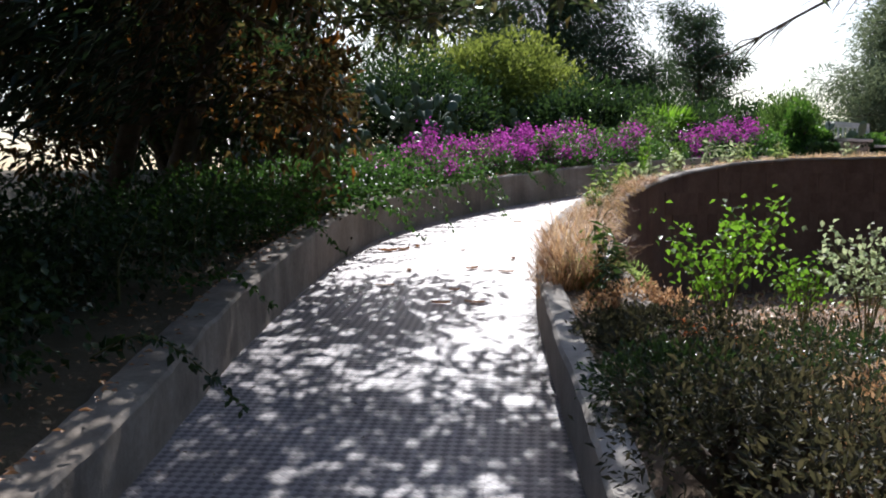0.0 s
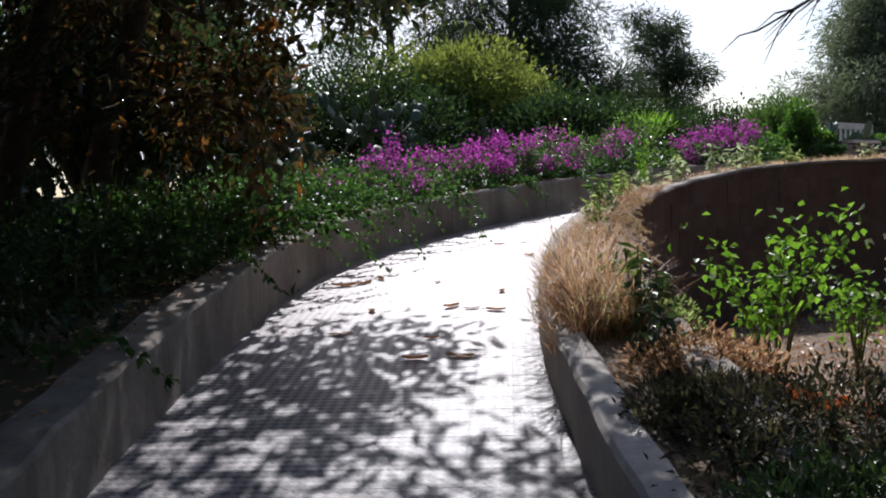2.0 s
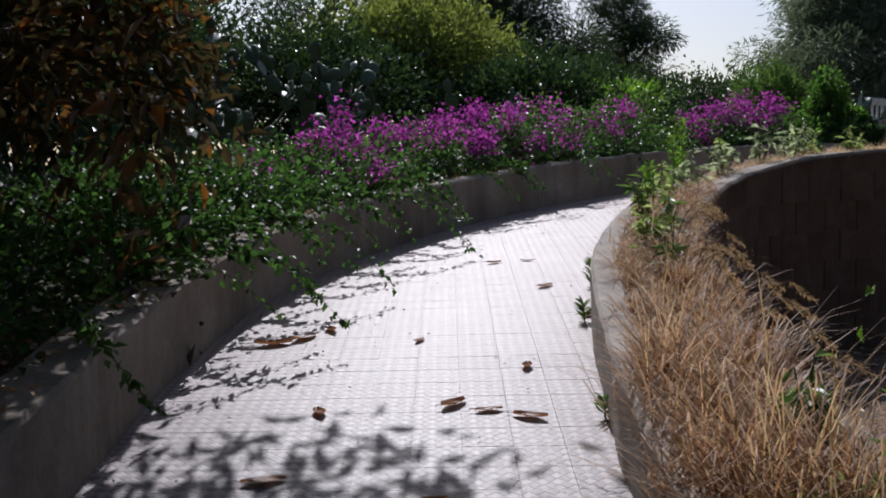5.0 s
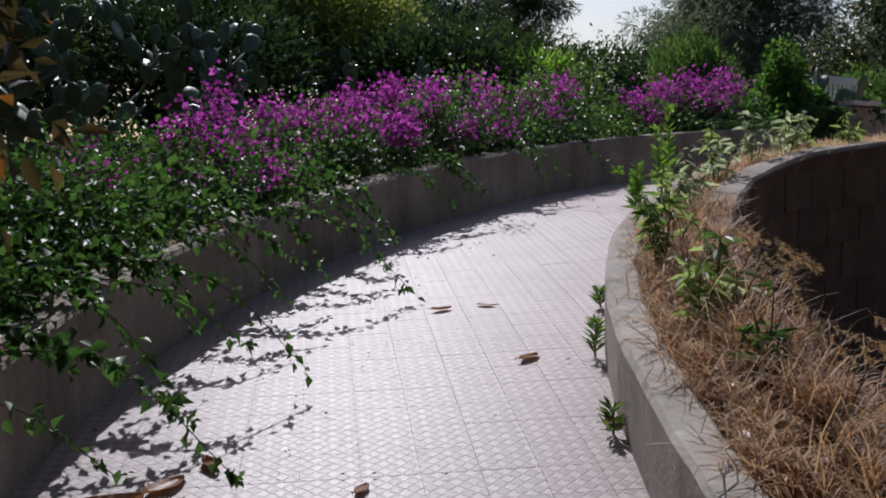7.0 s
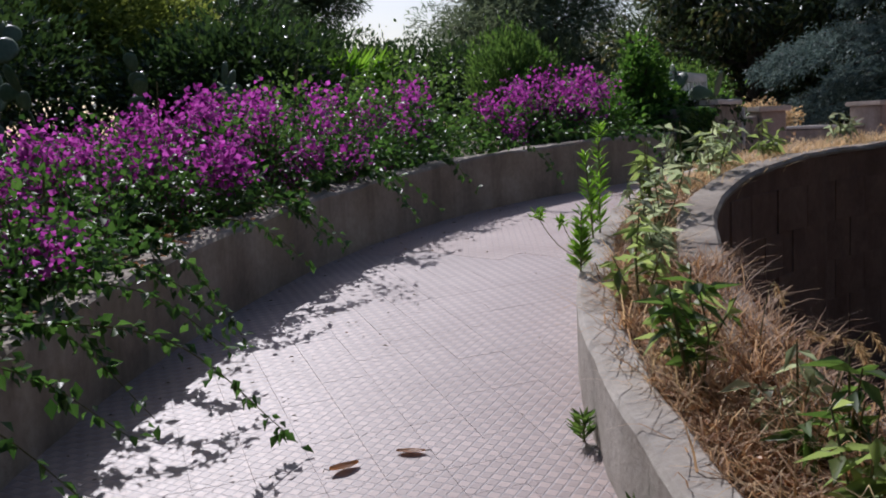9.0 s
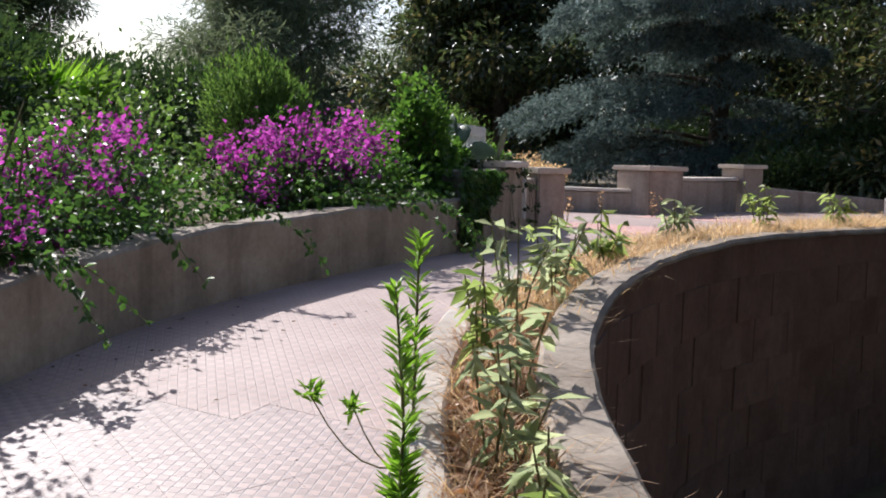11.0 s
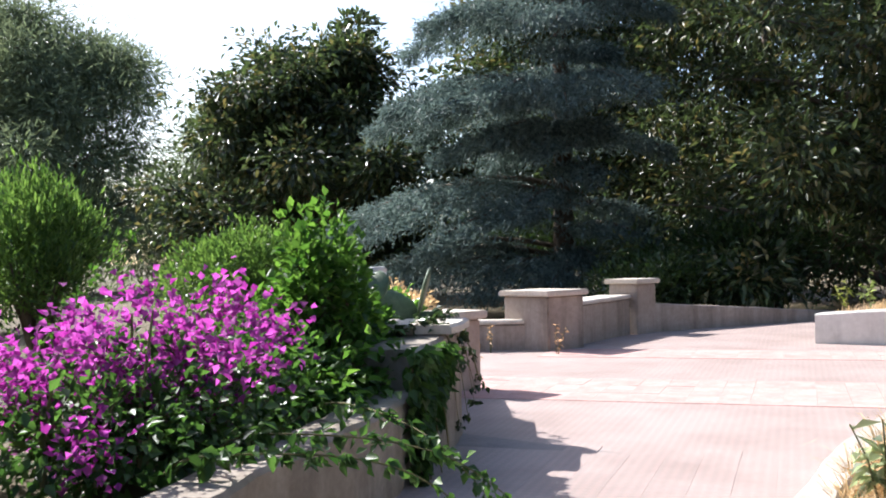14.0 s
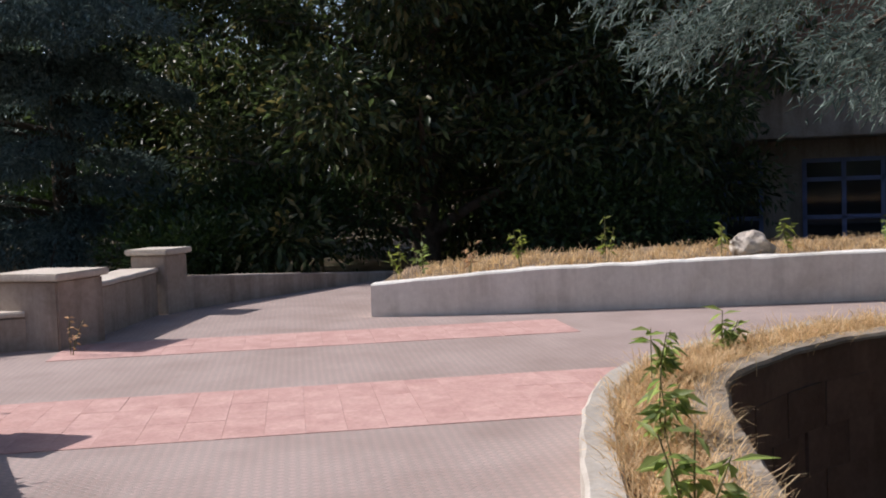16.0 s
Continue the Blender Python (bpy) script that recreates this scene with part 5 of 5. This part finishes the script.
def fallen_leaf(x, y, length, turn, curl, seed):
    """A single dry leaf, cupped along its rib, with a stalk."""
    at = ramp_at(x, y)
    ob = thing("fallen_leaf", "single curled dry brown leaf lying on the tiles", "leaf", (x, y, at[2] + 0.004), group="fallen leaves on the ramp")
    ob.rotation_euler[2] = turn
    bm = bmesh.new()
    rows = []
    for i in range(9):
        u = i / 8
        w = length * 0.24 * math.sin(math.pi * min(1, u * 0.94 + 0.03)) ** 0.8
        rows.append([bm.verts.new((length * (u - 0.5), w * v, curl * length * (abs(v) ** 1.6) * 0.10 + 0.05 * length * curl * (2 * u - 1) ** 2 + 0.002)) for v in (-1, -0.5, 0, 0.5, 1)])
    for a, b in zip(rows, rows[1:]):
        for k in range(4):
            bm.faces.new((a[k], a[k + 1], b[k + 1], b[k]))
    bmesh.ops.solidify(bm, geom=bm.faces[:], thickness=0.0012)
    part("blade", bm, DRYLEAF, ob)
    tubes_ob("stalk", [(np.array([(-0.5 * length, 0, 0.004 + 0.04 * length * curl), (-0.62 * length, 0.01, 0.012), (-0.72 * length, 0.0, 0.006)]), (0.002, 0.0018, 0.0015))], BARK, ob, 4)
    return ob


for i, (x, y, ln, tn) in enumerate(((-0.31, 8.48, 0.16, 0.3), (0.50, 7.82, 0.17, 2.9), (0.37, 9.28, 0.15, 0.8), (0.52, 9.2, 0.12, 0.2), (0.69, 9.11, 0.15, -0.4), (0.73, 9.8, 0.11, 1.4), (-0.43, 10.40, 0.18, 0.9), (-0.58, 10.3, 0.20, 0.2), (-0.30, 10.55, 0.12, 2.0),
                                    (0.98, 11.48, 0.13, 0.7), (0.69, 12.34, 0.11, 0.3), (0.93, 12.37, 0.10, 2.7), (1.16, 10.72, 0.13, 0.4), (0.24, 7.78, 0.15, 3.1), (0.2, 10.3, 0.09, 1.1), (-0.2, 9.2, 0.12, 1.9), (0.3, 8.3, 0.09, 0.1))):
    fallen_leaf(x, y, ln, tn, 0.5 + 0.7 * (i * 0.37 % 1), i)

for i in range(16):
    lx, ly = 2.25 + 0.055 * i + 0.12 * float(rg.normal()), 10.6 - 0.17 * i + 0.2 * float(rg.normal())
    ob = thing("fallen_leaf", "large curled rusty-orange dead leaf on the garden floor", "leaf", (lx, ly, ground_z(lx, ly) + 0.03), group="large dead leaves in the garden")
    ob.rotation_euler = (0.3 * float(rg.normal()), 0.25 * float(rg.normal()), 6.28 * float(rg.random()))
    bm = bmesh.new()
    rows, size = [], 0.17 + 0.12 * float(rg.random())
    for k in range(9):
        u = k / 8
        w = size * 0.34 * math.sin(math.pi * min(1, u * 0.94 + 0.03)) ** 0.8
        rows.append([bm.verts.new((size * (u - 0.5), w * v, 0.16 * size * v * v + 0.14 * size * (2 * u - 1) ** 2)) for v in (-1, -0.5, 0, 0.5, 1)])
    for a, b in zip(rows, rows[1:]):
        for k in range(4):
            bm.faces.new((a[k], a[k + 1], b[k + 1], b[k]))
    bmesh.ops.solidify(bm, geom=bm.faces[:], thickness=0.0015)
    part("blade", bm, RUST, ob)

# unseen trees added to close the south and east, blocking sky light
for bx, by, hh, sd in ((-5.5, -5.5, 11, 310), (0.8, -10.5, 12, 311), (7.5, -7.5, 11, 312), (13.5, -2.5, 11, 313), (18.5, 4.5, 11, 314), (-8.0, 1.5, 11, 315)):
    branching_tree("unseen_evergreen_tree", "tall dense unseen evergreen tree added to block sky light", (bx, by, 0.0), hh, 4.6, DEEP, (0.26, 0.11), 26000, sd, trunk_r=0.3, clump=1.3, limbs=28, low=0.06)
branching_tree("unseen_evergreen_tree", "leafy unseen tree added to shade the start of the ramp", (-5.0, -1.4, 0.0), 8.5, 3.4, RUSSET, (0.15, 0.07), 22000, 318, lean=(0.8, 0.5), trunk_r=0.17, clump=0.9, limbs=26, low=0.35, clear=4.2)

for i, (x, y) in enumerate(((11.25, 21.7), (11.0, 22.5), (9.0, 20.9))):
    leafy_stalk("dry_stalk", "dry seeded stalk growing at the wall foot", (x, y, PLAZA_Z - 0.01), 0.35, 0.06, 0.02, 0.1, HAY, 330 + i, 3, 8)

# rock on the white planter
bm = bmesh.new()
bmesh.ops.create_icosphere(bm, subdivisions=4, radius=0.24)
for v in bm.verts:
    v.co *= 1 + 0.35 * noise.noise(v.co * 4) + 0.18 * noise.noise(v.co * 11)
    v.co.z *= 0.75
rock = tagged(part("rock", bm, ROCK, None), "pale rough rock on the white planter", "rock")
_p = offset_line(low, -0.6)[int(0.40 * (len(low) - 1))]
rock.location = (_p[0], _p[1], 2.19)

# house behind the trees
house = thing("house", "plain house with blue-framed windows behind the trees", "house", (29.5, 12.5, 0.9))
part("wall", box_bm(0, -9, -0.5, 8, 11, 2.95, 0.02), PLASTER, house)
part("balcony_slab", box_bm(-1.6, -9, 2.95, 8, 11, 4.05, 0.03), PLASTER, house, "pale concrete balcony parapet")
part("upper_wall", box_bm(0.4, -9, 4.05, 8, 11, 7.4, 0.02), BLOCKWORK, house, "brown upper storey wall")
part("roof", box_bm(-0.4, -9.4, 7.4, 8.4, 11.4, 7.65, 0.03), PLASTER, house)
for k in range(5):
    y0 = -7.6 + 3.6 * k
    win = part("window", box_bm(-0.06, y0, 0.2, 0.02, y0 + 2.6, 2.4, 0.01), GLASS, house, "dark window pane in blue frame")
    for yy in (y0, y0 + 0.86, y0 + 1.72, y0 + 2.6):
        part("mullion", box_bm(-0.12, yy - 0.05, 0.15, -0.05, yy + 0.05, 2.45, 0.008), BLUEPAINT, win)
    for zz in (0.15, 1.1, 2.0, 2.45):
        part("frame_rail", box_bm(-0.12, y0 - 0.05, zz - 0.05, -0.052, y0 + 2.65, zz + 0.05, 0.008), BLUEPAINT, win)

# ---- paving pieces, last ----
C, S = math.cos(BAND), math.sin(BAND)


def tile_box(corners, drop=0.012):
    """A tile from four top corners, with its edges chamfered by a hair."""
    c = np.array(corners, float)
    m = c.mean(0)
    top = m + (c - m) * 0.994
    mid = c.copy()
    mid[:, 2] -= 0.0005
    low_c = c.copy()
    low_c[:, 2] -= drop
    v = np.vstack([top, mid, low_c])
    f = [(0, 1, 2, 3)] + [(i, i + 4, (i + 1) % 4 + 4, (i + 1) % 4) for i in range(4)] + [(i + 4, i + 8, (i + 1) % 4 + 8, (i + 1) % 4 + 4) for i in range(4)]
    return v, f


SIZE, GAP = 0.2, 0.0003
SPLIT = 11.6 * 8
rest_v, rest_f, rest_n = [], [], 0
unit_v, unit_f = tile_box([(-SIZE / 2 + GAP, -SIZE / 2 + GAP, 0), (SIZE / 2 - GAP, -SIZE / 2 + GAP, 0), (SIZE / 2 - GAP, SIZE / 2 - GAP, 0), (-SIZE / 2 + GAP, SIZE / 2 - GAP, 0)])
tile_me = bpy.data.meshes.new("tile")
tile_me.from_pydata([tuple(v) for v in unit_v], [], unit_f)
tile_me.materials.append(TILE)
rt = np.random.default_rng(88)
for j in range(-20, 82):
    for i in range(-7, 22):
        x, y = (i + 0.5) * SIZE, (j + 0.5) * SIZE
        at = ramp_at(x, y)
        if at is None or not (-0.11 < at[1] < 1.07) or at[0] > SPLIT:
            continue
        dz = rt.normal() * 0.0002
        if 5.0 <= y <= 9.9:
            a, b = ramp_at(x, y - 0.1), ramp_at(x, y + 0.1)
            if a and b:
                t = new("tile", tile_me)
                t.matrix_basis = pose(x, y, at[2] + dz, math.degrees(math.atan2(b[2] - a[2], 0.2)) + rt.normal() * 0.06, rt.normal() * 0.06, 0)
                t.parent = ramp_floor
                continue
        cs = []
        for sx, sy in ((-1, -1), (1, -1), (1, 1), (-1, 1)):
            q = ramp_at(x + sx * (SIZE / 2 - GAP), y + sy * (SIZE / 2 - GAP)) or at
            cs.append((x + sx * (SIZE / 2 - GAP), y + sy * (SIZE / 2 - GAP), q[2] + dz + rt.normal() * 0.0001))
        v, f = tile_box(cs)
        rest_v.append(v)
        rest_f += [tuple(k + rest_n for k in q) for q in f]
        rest_n += len(v)
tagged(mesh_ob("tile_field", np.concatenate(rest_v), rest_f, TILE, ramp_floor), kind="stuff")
up_v, up_f, up_n = [], [], 0
for j in range(50, 92):
    for i in range(30, 90):
        u, w = (i + 0.5) * SIZE, (j + 0.5) * SIZE
        x, y = C * u - S * w, S * u + C * w
        at = ramp_at(x, y)
        if at is None or not (-0.10 < at[1] < 1.05) or at[0] <= SPLIT - 3 or C * x + S * y > 13.9:
            continue
        cs = []
        for su, sw in ((-1, -1), (1, -1), (1, 1), (-1, 1)):
            uu, ww = u + su * (SIZE / 2 - GAP), w + sw * (SIZE / 2 - GAP)
            xx, yy = C * uu - S * ww, S * uu + C * ww
            cs.append((xx, yy, (ramp_at(xx, yy) or at)[2] + 0.0012))
        v, f = tile_box(cs)
        up_v.append(v)
        up_f += [tuple(k + up_n for k in q) for q in f]
        up_n += len(v)
tagged(mesh_ob("tile_field", np.concatenate(up_v), up_f, TILE_UP, ramp_floor), kind="stuff")
# squared blocks facing the sunken garden
pit_wall = bpy.data.objects["wall_pit"]
bv, bf = tile_box([(-0.2193, -0.1393, 0), (0.2193, -0.1393, 0), (0.2193, 0.1393, 0), (-0.2193, 0.1393, 0)], 0.03)
block_me = bpy.data.meshes.new("block")
block_me.from_pydata([tuple(v) for v in bv], [], bf)
block_me.materials.append(BLOCKWORK)
run = dense(i1[int(rim_frac(2.0, 13.2) * (len(rim) - 1)):int(rim_frac(11.3, 15.6) * (len(rim) - 1))], 0.44)
rz = np.array([COPE[int(np.argmin(np.hypot(i1[:, 0] - p[0], i1[:, 1] - p[1])))] for p in run]) - 0.05
for k in range(len(run) - 1):
    d = run[k + 1] - run[k]
    a = math.degrees(math.atan2(d[1], d[0]))
    for r in range(7):
        z = math.floor(rz[k] / 0.28) * 0.28 - r * 0.28 - 0.14
        if z < 0.1 or z + 0.14 > min(rz[k], rz[k + 1]):
            continue
        c = (run[k] + run[k + 1]) / 2 + (0.22 * d / 0.44 if r % 2 else 0)
        b = new("block", block_me)
        n = np.array([d[1], -d[0]]) / np.linalg.norm(d) * (0.002 + 0.0025 * rt.random())
        b.matrix_basis = pose(c[0] + n[0], c[1] + n[1], z, 90 + rt.normal() * 0.2, 0, a + rt.normal() * 0.3)
        b.parent = pit_wall
# bands of pink pavers across the landing
pv, pf = tile_box([(-0.2418, -0.1193, 0), (0.2418, -0.1193, 0), (0.2418, 0.1193, 0), (-0.2418, 0.1193, 0)], 0.02)
paver_me = bpy.data.meshes.new("paver")
paver_me.from_pydata([tuple(v) for v in pv], [], pf)
paver_me.materials.append(BRICK)
for n0, rows, m0, m1 in ((15.85, 3, 10.4, 15.6), (19.2, 2, 10.2, 15.2)):
    for r in range(rows):
        for k in range(int((m1 - m0) / 0.24)):
            u, w = n0 + (r + 0.5) * 0.485, m0 + k * 0.24 + 0.0
            u += (k % 2) * 0.0
            x, y = C * u - S * w, S * u + C * w
            if side_of(RIM2, (x, y))[0] < 0.12:
                continue
            b = new("paver", paver_me)
            b.matrix_basis = pose(x, y, PLAZA_Z + 0.0022 + rt.normal() * 0.0006, rt.normal() * 0.08, rt.normal() * 0.08, math.degrees(BAND))
            b.parent = landing
